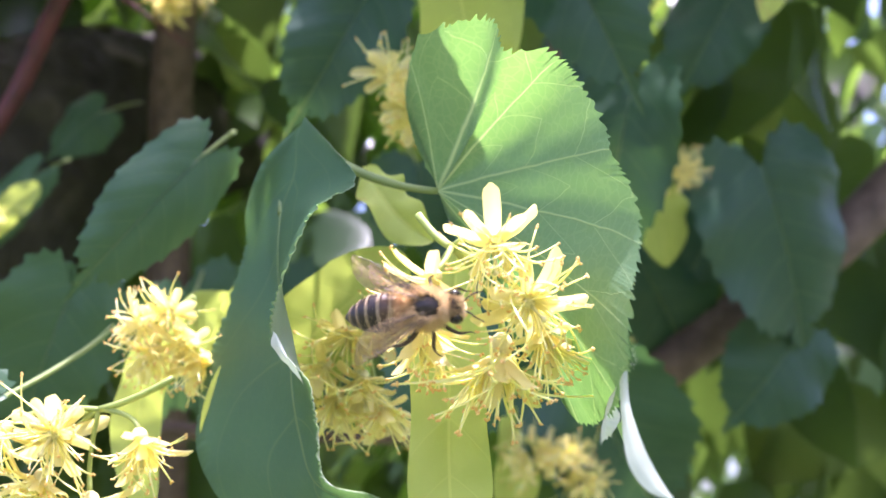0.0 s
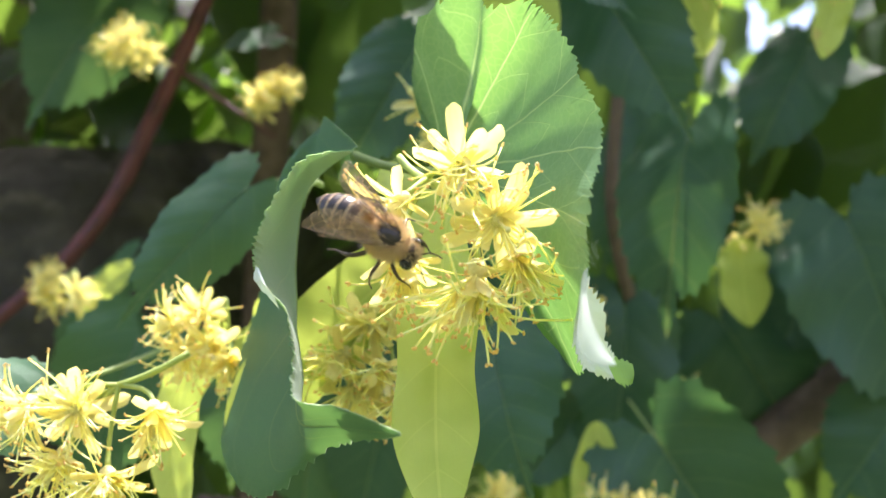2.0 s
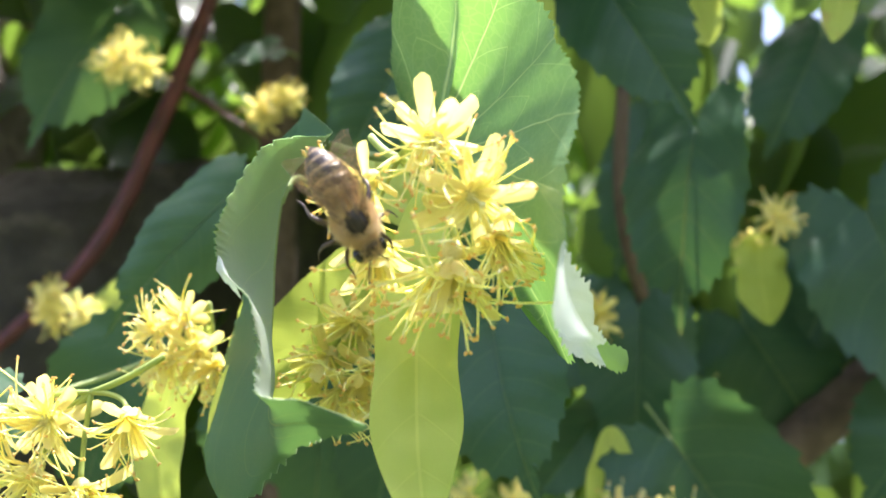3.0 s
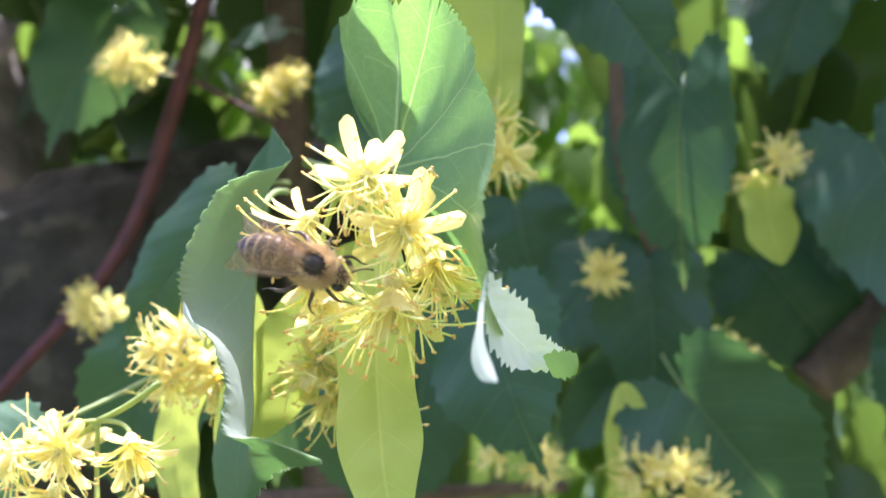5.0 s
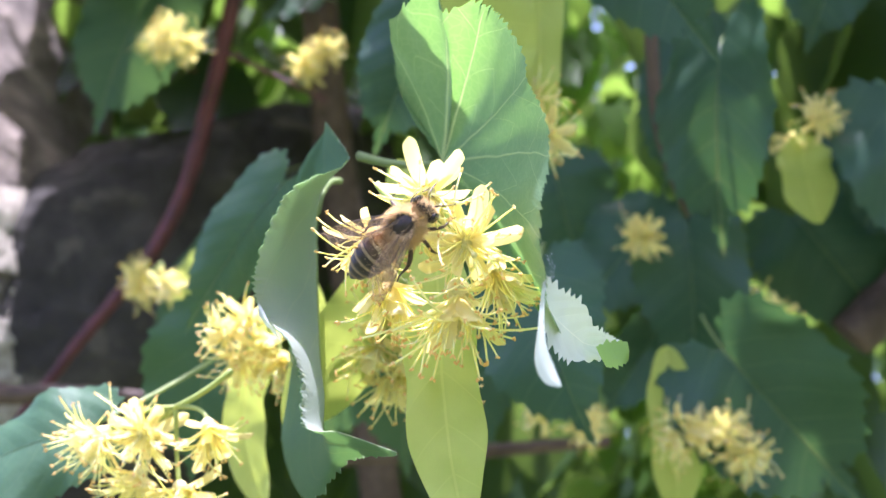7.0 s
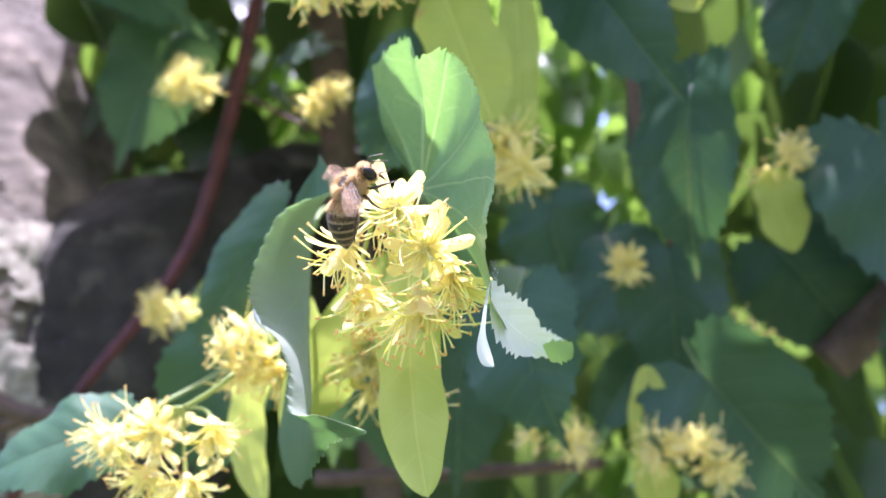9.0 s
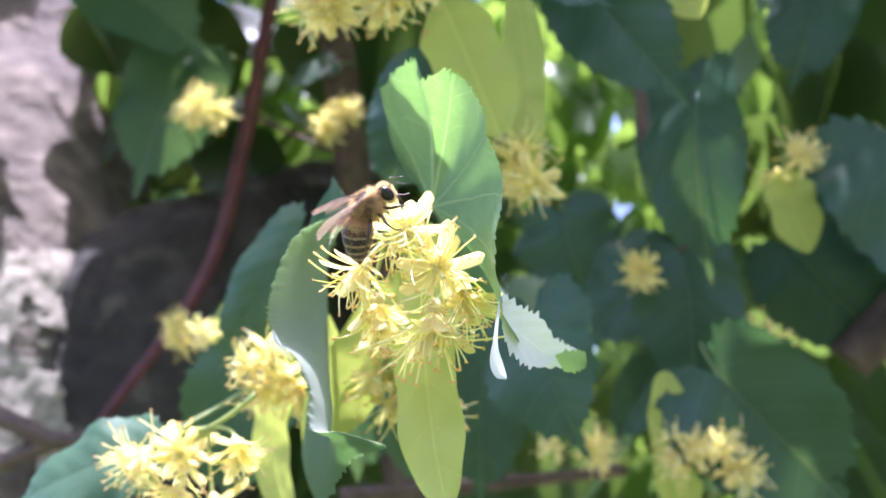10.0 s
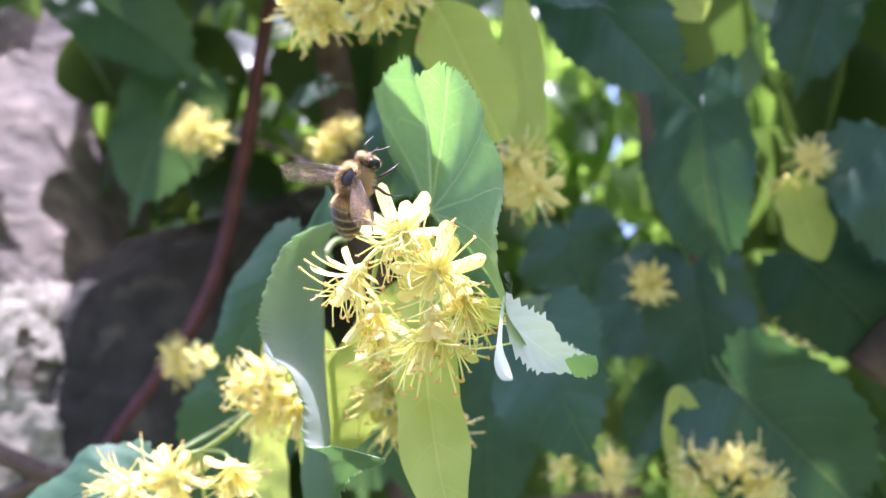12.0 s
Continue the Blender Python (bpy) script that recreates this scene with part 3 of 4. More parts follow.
def fan_leaf(label, base, rim, veins, mat, petiole, bulge=0.0016, bite=0.0013, tooth=0.0021, rows=16, steps=26):
    """A heart-shaped leaf spread out from the end of its stalk: the rim runs round from lobe to lobe; veins: where along it the veins end that fan out from the base."""
    thing = tagged(new("lime_leaf"), label, "leaf", "leaves of the lime branch")
    o = W(*base)
    line = spline([W(*p) for p in rim], steps)
    turn, angles = 0.0, [0.0]
    for p, q in zip(line, line[1:]):
        turn += (p - o).angle(q - o, 0.0)
        angles.append(turn)
    ups = []
    for i, p in enumerate(line):
        along = line[min(i + 4, len(line) - 1)] - line[max(i - 4, 0)]
        ups.append((p - o).cross(along).normalized())

    def at(i, f):
        p, n = line[i], ups[i]
        reach = (p - o).length
        q = o + (p - o) * f + n * (bulge * math.sin(math.pi * f) * min(1.0, reach / 0.03))
        return q + n * (0.00035 * math.sin(angles[i] * 17) * f * f + 0.00025 * noise.noise(q * 260))

    marks = ([0, *veins, 1], [0.3, *range(1, len(veins) + 1), len(veins) + 0.7])
    sh, uv, run = Shape(), [], 0.0
    for i, p in enumerate(line):
        run += (p - line[i - 1]).length if i else 0.0
        q = run / (tooth * (1 + 0.25 * math.sin(run * 310)))
        saw = q % 1.0
        fade = min(1.0, i / 10, (len(line) - 1 - i) / 10)
        push = bite * fade * (saw / 0.7 if saw < 0.7 else (1 - saw) / 0.3) * (1.0, 0.6, 0.8)[int(q) % 3]
        out = (p - o).normalized()
        lean = (line[min(i + 1, len(line) - 1)] - line[max(i - 1, 0)]).normalized()
        for k in range(rows + 1):
            f = k / rows
            v = at(i, f)
            if k == rows:
                v = v + (out + lean * 0.5) * push
            sh.v.append(v)
            uv.append((float(np.interp(i / (len(line) - 1) - 0.025 * f, *marks)), f))
    w = rows + 1
    for i in range(len(line) - 1):
        for k in range(rows):
            q = i * w + k
            sh.f.append((q, q + w, q + w + 1, q + 1))
            sh.slot.append(0)
    part("blade", sh, mat, thing, uv=uv)
    st = Shape()
    st.tube(bezier(o, (o + petiole) / 2 + DOWN * 0.002, petiole, 10), [0.00055 + 0.0003 * i / 10 for i in range(11)], 8)
    part("petiole", st, PETIOLE, thing, "slender green leaf stalk")
    return thing


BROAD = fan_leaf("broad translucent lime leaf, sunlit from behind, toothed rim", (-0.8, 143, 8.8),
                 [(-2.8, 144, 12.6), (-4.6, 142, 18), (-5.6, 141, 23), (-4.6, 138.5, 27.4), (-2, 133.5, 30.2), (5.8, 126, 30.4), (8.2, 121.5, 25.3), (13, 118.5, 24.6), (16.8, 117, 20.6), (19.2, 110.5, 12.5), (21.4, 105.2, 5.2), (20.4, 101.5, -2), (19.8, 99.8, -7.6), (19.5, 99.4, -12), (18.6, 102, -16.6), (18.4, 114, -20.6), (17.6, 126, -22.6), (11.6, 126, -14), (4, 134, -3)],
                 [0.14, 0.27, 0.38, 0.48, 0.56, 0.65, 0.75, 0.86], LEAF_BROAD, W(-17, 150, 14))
sh, uv, _ = leaf_sheet([(19.4, 100.6, -12.4), (19.5, 106, -14.1), (21.4, 113, -16.7), (21.5, 119, -19.7), (24, 127.4, -22.6)],
                       [(18.7, 101, -14.6), (18.6, 106, -17), (19.8, 112.5, -20), (20.6, 118.5, -21.6), (23.9, 127.3, -23.1)],
                       [(18.2, 101.4, -16.8), (17.8, 105, -19.4), (18.6, 110, -22.2), (20.4, 117, -23.3), (23.6, 127, -23.8)], 0.0011, tooth=0.0026)
part("curled_rim", sh, LEAF_GLARE, BROAD, "rolled-back leaf rim, pale with sun glare put in its colour", uv)
sh, uv, _ = leaf_sheet([(21.5, 116.5, -21.8), (23.2, 119.5, -21.7), (24.9, 122.5, -22.1)],
                       [(21.9, 116.0, -23.0), (23.3, 119.0, -23.1), (25.0, 122.0, -23.3)],
                       [(22.5, 115.5, -24.4), (23.7, 118.5, -24.6), (24.7, 121.5, -24.5)], 0.0006, tooth=0.0013)
part("leaf_tip", sh, LEAF_SUNLIT, BROAD, "torn leaf tip with a sunlit green put in its colour", uv)
sh, uv, _ = leaf_sheet([(19.5, 99.6, -12.6), (19.2, 96.5, -16), (19.6, 92, -19.2), (20.6, 89, -21.8), (21.3, 86.6, -23.1)],
                       [(19.0, 99.6, -13.2), (18.6, 96.3, -16.6), (18.8, 92, -20), (19.9, 89, -22.2), (21.2, 86.6, -23.2)],
                       [(18.7, 99.8, -14), (18.3, 96.6, -17.4), (18.1, 92.4, -20.8), (19.2, 89.4, -22.8), (21.1, 86.7, -23.3)], 0.0)
part("leaf_tail", sh, LEAF_UNDER, BROAD, "drawn-out leaf tip curled forward", uv)


def folded_leaf(label, rim, rib, far, mat, petiole, bite=0.00065, cols=14):
    """A leaf folded along its midrib and hanging on edge: the near rim, the midrib and the far rim from top to tip, toothed on both rims."""
    thing = tagged(new("lime_leaf"), label, "leaf", "leaves of the lime branch")
    sh, uv, mid = leaf_sheet(rim, rib, far, bite, cols, (D(-1, 0.1, 0.2) * 1.5, D(0.7, -0.2, -0.5) * 0.9), far_scale=1.8)
    part("blade", sh, LEAF_UNDER, thing, "pale grey-green underside", uv)
    way = [Vector() for _ in sh.v]
    for f in sh.f:
        n = (sh.v[f[1]] - sh.v[f[0]]).cross(sh.v[f[3]] - sh.v[f[0]]).normalized()
        for i in f:
            way[i] += n
    if way[112 * (2 * cols + 1) + 3].dot(D(-1, 0, 0)) < 0:
        way = [-n for n in way]
    top = Shape()
    top.f, top.slot = sh.f, sh.slot
    top.v = [p + n.normalized() * 0.00012 for p, n in zip(sh.v, way)]
    part("upper_side", top, mat, thing, "dark green upper leaf surface", uv)
    vein = Shape()
    vein.tube(mid[52:], [0.00028 * (1 - 0.8 * i / (len(mid) - 52)) for i in range(len(mid) - 52)], 6)
    part("midrib", vein, PETIOLE, thing, "raised midrib")
    st = Shape()
    st.tube(bezier(mid[52], mid[52] + D(-0.1, 0.6, 0.5) * 0.012, petiole, 8), 0.0006, 7)
    part("petiole", st, PETIOLE, thing, "slender green leaf stalk")
    return thing


folded_leaf("folded dark lime leaf hanging on edge",
            [(-22, 150, 21), (-12, 131, 10), (-15.7, 116.5, 4.6), (-19.2, 110, -5.5), (-19.6, 111, -11.2), (-15.4, 108, -15), (-14.2, 108.2, -20.5), (-12.8, 104, -25.6), (-7.4, 101.5, -26.6), (-0.3, 99.3, -29.2)],
            [(-23.5, 151.5, 18), (-23.5, 149.5, 12), (-25.5, 148.5, 5.5), (-25, 143.6, -4), (-21.6, 133, -12.5), (-20.6, 129, -19), (-18.8, 124, -24.5), (-15.5, 115, -28.5), (-9, 106, -28.7), (-0.3, 99.3, -29.4)],
            [(-23, 152, 20), (-29, 152, 14), (-32, 154, 7), (-33, 156, 0), (-36.5, 158, -10), (-40, 158, -21), (-39, 150, -33), (-25, 127, -38.4), (-11, 111, -31), (-0.3, 99.3, -29.6)],
            LEAF_MID, W(-27, 166, 13))

FOLDED = bpy.data.objects["lime_leaf.001"]
sh, uv, _ = leaf_sheet([(-19.9, 110.4, -9.6), (-19.9, 110.2, -11.4), (-18.2, 108.9, -13.1), (-16.3, 107.6, -15)],
                       [(-19.5, 109.8, -9.9), (-19.0, 109.2, -11.5), (-17.3, 108.1, -13.2), (-16.1, 107.4, -15.2)],
                       [(-19.1, 109.6, -10.4), (-18.3, 108.8, -12), (-16.7, 107.6, -13.8), (-15.9, 107.3, -15.5)], 0.0006, 4)
part("curled_rim", sh, LEAF_GLARE, FOLDED, "turned-up leaf rim, pale with painted sun glare", uv)

silk = tagged(new("silk_wisp"), "wisp of white silk caught on the leaf rim", "silk")
for k in range(5):
    r = random.Random(60 + k)
    st = Shape()
    a = W(19.7 + r.uniform(-0.2, 0.3), 99.6, -10.2 - 0.45 * k)
    st.tube(spline([a, a + D(1, -0.2, -0.4 - 0.3 * k) * r.uniform(0.0003, 0.0005), a + D(1, 0.1 * k, -1.6) * r.uniform(0.0006, 0.001), a + D(1.4, 0.2, 0.3 - 0.5 * k) * r.uniform(0.0006, 0.0011)], 6), 0.000012, 4)
    part("thread", st, SILK, silk)

# ---- blossom under the bee ----
HERO = blossom("open cream-yellow lime flowers on a pale bract", (W(2, 124, 0), W(-0.5, 116.5, -26), W(2.0, 113.2, -40.6)), 0.0101, D(0.1, -1, 0.25), W(1, 111, 0),
               [(W(5.8, 106.5, 0.6), D(0.02, -0.5, -0.85), 104, 46, 52), (W(9.6, 106.5, -6.0), D(0.28, -0.84, -0.46), 80, 44, 74), (W(6.8, 110, -11.5), D(-0.12, -0.3, -0.95), 44, 50, 42, 1.36), (W(-1.9, 110.5, -8.6), D(0.05, -0.25, -0.97), 34, 28, 40, 1.15), (W(-1.2, 106.5, -3.4), D(-0.6, -0.3, -0.72), 52, 40, 46), (W(11.5, 111, -9.5), D(0.22, -0.4, -0.88), 36, 36, 34, 1.1)],
               seed=3, opened=74, stamens=34, stem_from=W(-3, 115, 4))

fold = Blade(W(-12.4, 155, 13.6), W(-9.6, 152, 5.4), W(-1.5, 151, 1.0), D(0.35, -0.9, 0.3), 0.0078, folds=(25, 5), seed=9, wave=0.12, twist=35)
sh = bract_shape(fold)
ob = part("bract", sh, BRACT, HERO, "small crumpled pale bract", sh.uv)
ob.matrix_basis = HERO.matrix_world.inverted()

# ---- neighbouring blossom ----
blossom("cluster of yellow lime flowers in front of the trunk", (W(-44.5, 165, -11.5), W(-60, 168, -26), W(-50.5, 163, -47)), 0.0085, D(0.1, -1, 0.2), W(-49.5, 135.5, -23.1),
        [(W(-56, 135.5, -26.6), D(-0.05, -0.9, -0.35), 80), (W(-43, 133.5, -26.6), D(0.25, -0.4, -0.85), 42, 26), (W(-62.5, 134, -25.6), D(-0.6, -0.55, -0.5), 60), (W(-50.5, 135, -36), D(0.3, -0.5, -0.8), 55), (W(-58, 136, -33), D(-0.2, -0.4, -0.85), 55)], seed=4, stem_from=W(-38.9, 136, -18.6), stamens=46, size=1.12)
blossom("soft yellow lime flowers beside a folded leaf", (W(-34.1, 163, -4.5), W(-36.4, 163, -16), W(-40.4, 162, -25)), 0.006, D(0.2, -1, 0.2), W(-42.4, 160, -8),
        [(W(-45.7, 158.3, -10.5), D(-0.3, -0.8, -0.2), 75), (W(-50, 157.1, -12.4), D(-0.7, -0.5, -0.2), 60), (W(-43.8, 159.4, -15.9), D(0.1, -0.7, -0.7), 55), (W(-48.4, 158, -17), D(-0.3, -0.6, -0.7), 50), (W(-41.4, 159.5, -19), D(0.2, -0.6, -0.8), 45)], seed=5)
blossom("shaded golden lime flowers behind the bract", (W(-6, 154, -1), W(-20, 153, -12), W(-39, 152, -31)), 0.015, D(0.2, -1, 0.3), W(-13, 154, -10),
        [(W(-15, 152, -13.5), D(-0.2, -0.7, -0.7), 60), (W(-10, 152, -11), D(0.2, -0.7, -0.5), 60), (W(-19, 151, -18.5), D(-0.4, -0.5, -0.8), 50), (W(-13, 151, -20.5), D(0.1, -0.5, -0.9), 50), (W(-10, 152, -25.5), D(0.3, -0.6, -0.8), 50), (W(-17, 151, -23.5), D(-0.1, -0.5, -0.9), 45)], size=1.15, seed=6)


def far_blossom(label, at, count, seed, bract=None, width=0.012, spread=0.007, size=1.2, opened=70):
    rng = random.Random(seed)
    at = Vector(at)
    fl = []
    for i in range(count):
        d = Vector((rng.uniform(-1, 1), rng.uniform(-0.6, 0.2), rng.uniform(-0.9, 0.5)))
        q = at + d * spread * 1000
        way = D(*(d.normalized() + Vector((0, -0.5, -0.15))))
        fl.append((W(*q), way))
    fork = W(at.x, at.y + 4, at.z + spread * 600)
    b = tuple(W(*q) for q in bract) if bract else None
    return blossom(label, b, width, D(0.1, -1, 0.3), fork, fl, seed=seed, stamens=22, size=size, opened=opened)


far_blossom("pale lime flowers by the upright red twig", (-130, 300, 97), 5, 11, None, 0.0120, 0.0090)
far_blossom("pale lime flowers above the shaded stem", (-91, 343, 93), 5, 12, None, 0.0120, 0.0090)
far_blossom("white-cream lime flowers hanging before the bark", (-147, 292, 14), 4, 13, ((-127, 297, 20), (-136, 296, 15), (-146, 297, 2)), 0.0100, 0.0070)
far_blossom("bright lime flowers low among dark leaves", (31, 258, -58), 6, 14, ((23, 260, -33), (23, 262, -52), (18, 265, -82)), 0.0130, 0.0090)
far_blossom("wilting lime flower above its drooping bract", (73, 307, 25), 3, 15, ((72, 304, 22), (70, 304, 12), (73, 307, -6)), 0.0155, 0.0045)
far_blossom("single lime flower among dark leaves", (22, 287, -1), 2, 16, None, 0.0100, 0.0030)
far_blossom("shaded lime flowers behind hanging bracts", (7, 202, 25), 4, 17, ((1, 174, 60), (4, 177, 44), (7, 180, 27)), 0.0170, 0.0060)
far_blossom("lime flowers at the top of the branch", (-18, 161, 63), 3, 18, None, 0.0100, 0.0060)
far_blossom("lime flowers under the branch", (-5, 165, 62), 4, 19, ((14, 199, 68), (13, 202, 46), (5, 202, 19)), 0.0100, 0.0060)
far_blossom("brownish lime flowers in the shade", (-14, 296, -56), 4, 20, None, 0.0100, 0.0080)
far_blossom("dim lime flowers over a grey-green leaf", (50, 307, -30), 4, 21, None, 0.0100, 0.0070)
far_blossom("golden lime flowers half hidden by the broad leaf", (-13, 199, 34), 3, 22, None, 0.0100, 0.0060)
far_blossom("faint lime flowers in deep shade", (-32, 318, -26), 3, 23, ((-55, 204, -10), (-50, 206, -17), (-45, 209, -26)), 0.0140, 0.0060)
far_blossom("pale bract with few flowers overhead", (54, 246, 87), 2, 24, ((49, 245, 90), (51, 247, 76), (55, 249, 62)), 0.0140, 0.0040)
far_blossom("narrow pale bract with few flowers overhead", (93, 251, 86), 2, 25, ((94, 250, 89), (90, 252, 76), (86, 253, 61)), 0.0090, 0.0040)

# ---- leaves behind ----
BACK = [
    # base, tip, face, width, folds
    ((-159, 281, 157), (-121, 299, 111), (-0.1, -0.8, 0.5), 42, (10, 14)),
    ((-142, 311, 124), (-176, 308, 70), (0.25, -0.95, 0.15), 44, (14, 12)),
    ((-18, 221, 59), (-38, 220, 25), (0.35, -0.9, 0.1), 26, (12, 20)),
    ((27, 226, 74), (48, 224, 31), (-0.2, -0.92, 0.25), 29, (16, 16)),
    ((17, 208, 71), (35, 212, 59), (0, -0.8, 0.6), 14, (30, -10)),
    ((50, 250, 42), (42, 257, -12), (-0.25, -0.95, 0.05), 34, (22, 22)),
    ((105, 310, 27), (124, 322, -41), (-0.1, -0.95, 0.25), 59, (10, 14)),
    ((38, 262, -37), (67, 277, -85), (-0.2, -0.9, 0.4), 48, (14, 12)),
    ((0, 208, -11), (9, 197, -48), (-0.3, -0.92, 0.2), 31, (18, 24)),
    ((20, 311, -30), (-4, 308, -58), (0.2, -0.95, 0.2), 22, (15, 15)),
    ((46, 331, 66), (27, 333, 12), (0.1, -0.95, 0.1), 30, (12, 20)),
    ((-9, 339, 30), (-6, 344, -6), (-0.1, -0.95, 0.3), 41, (12, 12)),
    ((24, 320, 4), (-8, 315, -26), (0.1, -0.85, 0.5), 40, (18, 12)),
    ((34, 297, 1), (27, 303, -51), (0.2, -0.95, 0.1), 35, (20, 14)),
    ((104, 333, 94), (80, 332, 50), (-0.1, -0.97, -0.1), 36, (18, 14)),
    ((108, 348, 23), (87, 348, -18), (-0.2, -0.95, 0.1), 46, (14, 14)),
    ((-48, 186, 18), (-74, 182, -11), (0.35, -0.9, 0.15), 20, (12, 18)),
    ((-93, 236, -9), (-108, 237, -23), (0.2, -0.9, 0.3), 16, (14, 14)),
    ((-71, 143, -25), (-99, 136, -33), (0.1, -0.75, 0.6), 21, (12, 12)),
    ((-86, 218, -10), (-100, 219, -49), (0.2, -0.95, 0.15), 31, (14, 20)),
    ((-39, 304, -15), (-54, 307, -73), (0.1, -0.95, 0.1), 36, (16, 16)),
    ((-72, 268, -17), (-82, 270, -52), (0.1, -0.95, 0.15), 30, (16, 16)),
    ((-101, 361, 124), (-124, 355, 113), (0, -0.8, 0.6), 20, (12, 12)),
    ((-139, 318, 24), (-170, 320, -13), (0.2, -0.95, 0.2), 17, (16, 16)),
    ((-133, 366, 53), (-155, 366, 33), (0.2, -0.9, 0.3), 23, (14, 14)),
    ((70, 346, -1), (96, 355, -49), (-0.1, -0.95, 0.2), 46, (14, 14)),
    ((121, 320, -29), (94, 321, -64), (0, -0.95, 0.2), 36, (14, 14)),
    ((-65, 307, -14), (-73, 312, -71), (0.1, -0.95, 0.1), 39, (14, 14)),
]
rng = random.Random(5)
for i, (b, t, face, width, folds) in enumerate(BACK):
    b, t = Vector(b), Vector(t)
    mid = (b + t) / 2 + Vector(face) * (t - b).length * 0.2
    lime_leaf("shaded dark green heart-shaped lime leaf with toothed rim", W(*b), W(*mid), W(*t), D(*face), width * MM, LEAF_LIT if b.x < -40 else LEAF,
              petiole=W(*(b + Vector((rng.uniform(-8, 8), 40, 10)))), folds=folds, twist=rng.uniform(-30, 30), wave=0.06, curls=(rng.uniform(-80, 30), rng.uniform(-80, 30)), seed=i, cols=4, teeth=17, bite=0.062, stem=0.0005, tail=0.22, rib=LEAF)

# added above the view, only to dim the bracts
lime_leaf("unseen level lime leaf added to shade the hanging bracts", W(-6, 199, 97), W(20, 227, 102), W(41, 263, 94), D(0.1, -0.1, 1), 0.066, LEAF, petiole=W(-14, 150, 78), folds=(8, 8), seed=31, cols=4, teeth=18, bite=0.042, stem=0.0005)

# out-of-view leaf put in as a sun blocker for the lower right
lime_leaf("unseen level lime leaf added high up to shade the lower leaves", W(156, 336, 232), W(184, 348, 240), W(210, 360, 230), D(0, 0, 1), 0.044, LEAF, petiole=W(152, 334, 240), folds=(8, 8), seed=33, cols=4, teeth=17, bite=0.06, stem=0.0005, rib=LEAF)

lime_leaf("lime leaf overhead that shades a lobe of the broad leaf", W(-17, 158, 88), W(3, 161, 84), W(24, 165, 76), D(0.1, 0.3, 0.94), 0.032, LEAF, petiole=W(-20, 154, 87), folds=(4, 4), seed=35, cols=4, teeth=18, bite=0.05, stem=0.0005)

# ---- foliage of the tree behind ----
def foliage(name, label, count, place, size, seed, mat):
    rng = random.Random(seed)
    sh = Shape()
    rim = [(-0.07, 0.13), (-0.08, 0.27), (0.02, 0.41), (0.17, 0.48), (0.34, 0.48), (0.52, 0.39), (0.68, 0.26), (0.82, 0.12), (0.92, 0.04)]
    roots = [0.0, 0.04, 0.12, 0.24, 0.4, 0.56, 0.72, 0.85, 0.93]
    for _ in range(count):
        p = place(rng)
        length = rng.uniform(*size)
        t = Vector((rng.uniform(-0.7, 0.7), rng.uniform(-0.7, 0.7), -1)).normalized()
        n = Vector((rng.uniform(-1, 1), rng.uniform(-1, 1), rng.uniform(0.1, 1.2))).normalized()
        n = (n - t * n.dot(t)).normalized()
        side = n.cross(t)
        fold, droop = rng.uniform(0.1, 0.45), rng.uniform(0.08, 0.3)
        start = len(sh.v)
        sh.v += [p + t * (length * u) - n * (length * droop * u * u) for u in (*roots, 1.0)]
        for sign in (1, -1):
            q = len(sh.v)
            for k, (a, w) in enumerate(rim):
                w *= rng.uniform(0.93, 1.06)
                sh.v.append(p + t * (length * a) + side * (sign * w * length) + n * (fold * w * length - length * droop * a * a))
            faces = [(start + k, q + k, q + k + 1, start + k + 1) for k in range(8)] + [(start + 8, q + 8, start + 9)]
            for f in faces:
                sh.f.append(f if sign < 0 else tuple(reversed(f)))
                sh.slot.append(0)
    return tagged(new(name, sh.mesh(name, mat)), label, "foliage", kind="stuff")


def in_sun_of(p, hub, radius):
    d = p - hub
    return d.dot(SUN_WAY) > 0 and (d - SUN_WAY * d.dot(SUN_WAY)).length < radius


LIT = [(W(0, 105, 0), 0.3), (W(-318, 425, 215), 0.03), (W(-290, 385, 150), 0.026), (W(-268, 345, 92), 0.026), (W(-246, 310, 30), 0.028), (W(22, 284, 2), 0.01), (W(-130, 298, 100), 0.025), (W(-91, 340, 97), 0.02), (W(32, 255, -55), 0.018), (W(-55, 138, -22), 0.046), (W(-147, 293, 15), 0.032), (W(-14, 600, 124), 0.15), (W(-205, 530, 160), 0.07), (W(208, 620, 90), 0.1)]


def behind(rng):
    while True:
        y = rng.uniform(420, 1900)
        p = W(rng.uniform(-0.85, 0.85) * y, y, rng.uniform(-0.35, 0.75) * y)
        clear = W(-12, 500, 105) - p
        if math.hypot(clear.x, clear.z) < 0.055 and y < 640:
            continue
        if not any(in_sun_of(p, h, r) for h, r in LIT):
            return p


# leaves added above the view to shade the background, gapped where LIT wants sun
def canopy(rng):
    while True:
        y = rng.uniform(235, 620)
        p = W(rng.uniform(-420, 520), y, 175 + 0.4 * (y - 235) + rng.uniform(0, 160))
        if not any(in_sun_of(p, h, r + 0.006) for h, r in LIT[1:]) and not in_sun_of(p, W(5, 118, 12), 0.075):
            return p


foliage("far_foliage", "dense green leaves deeper in the tree crown", 3300, behind, (0.05, 0.09), 7, LEAF_FAR)
foliage("canopy", "unseen leaf canopy added to shade the leaves behind", 880, canopy, (0.045, 0.075), 8, LEAF_FAR)
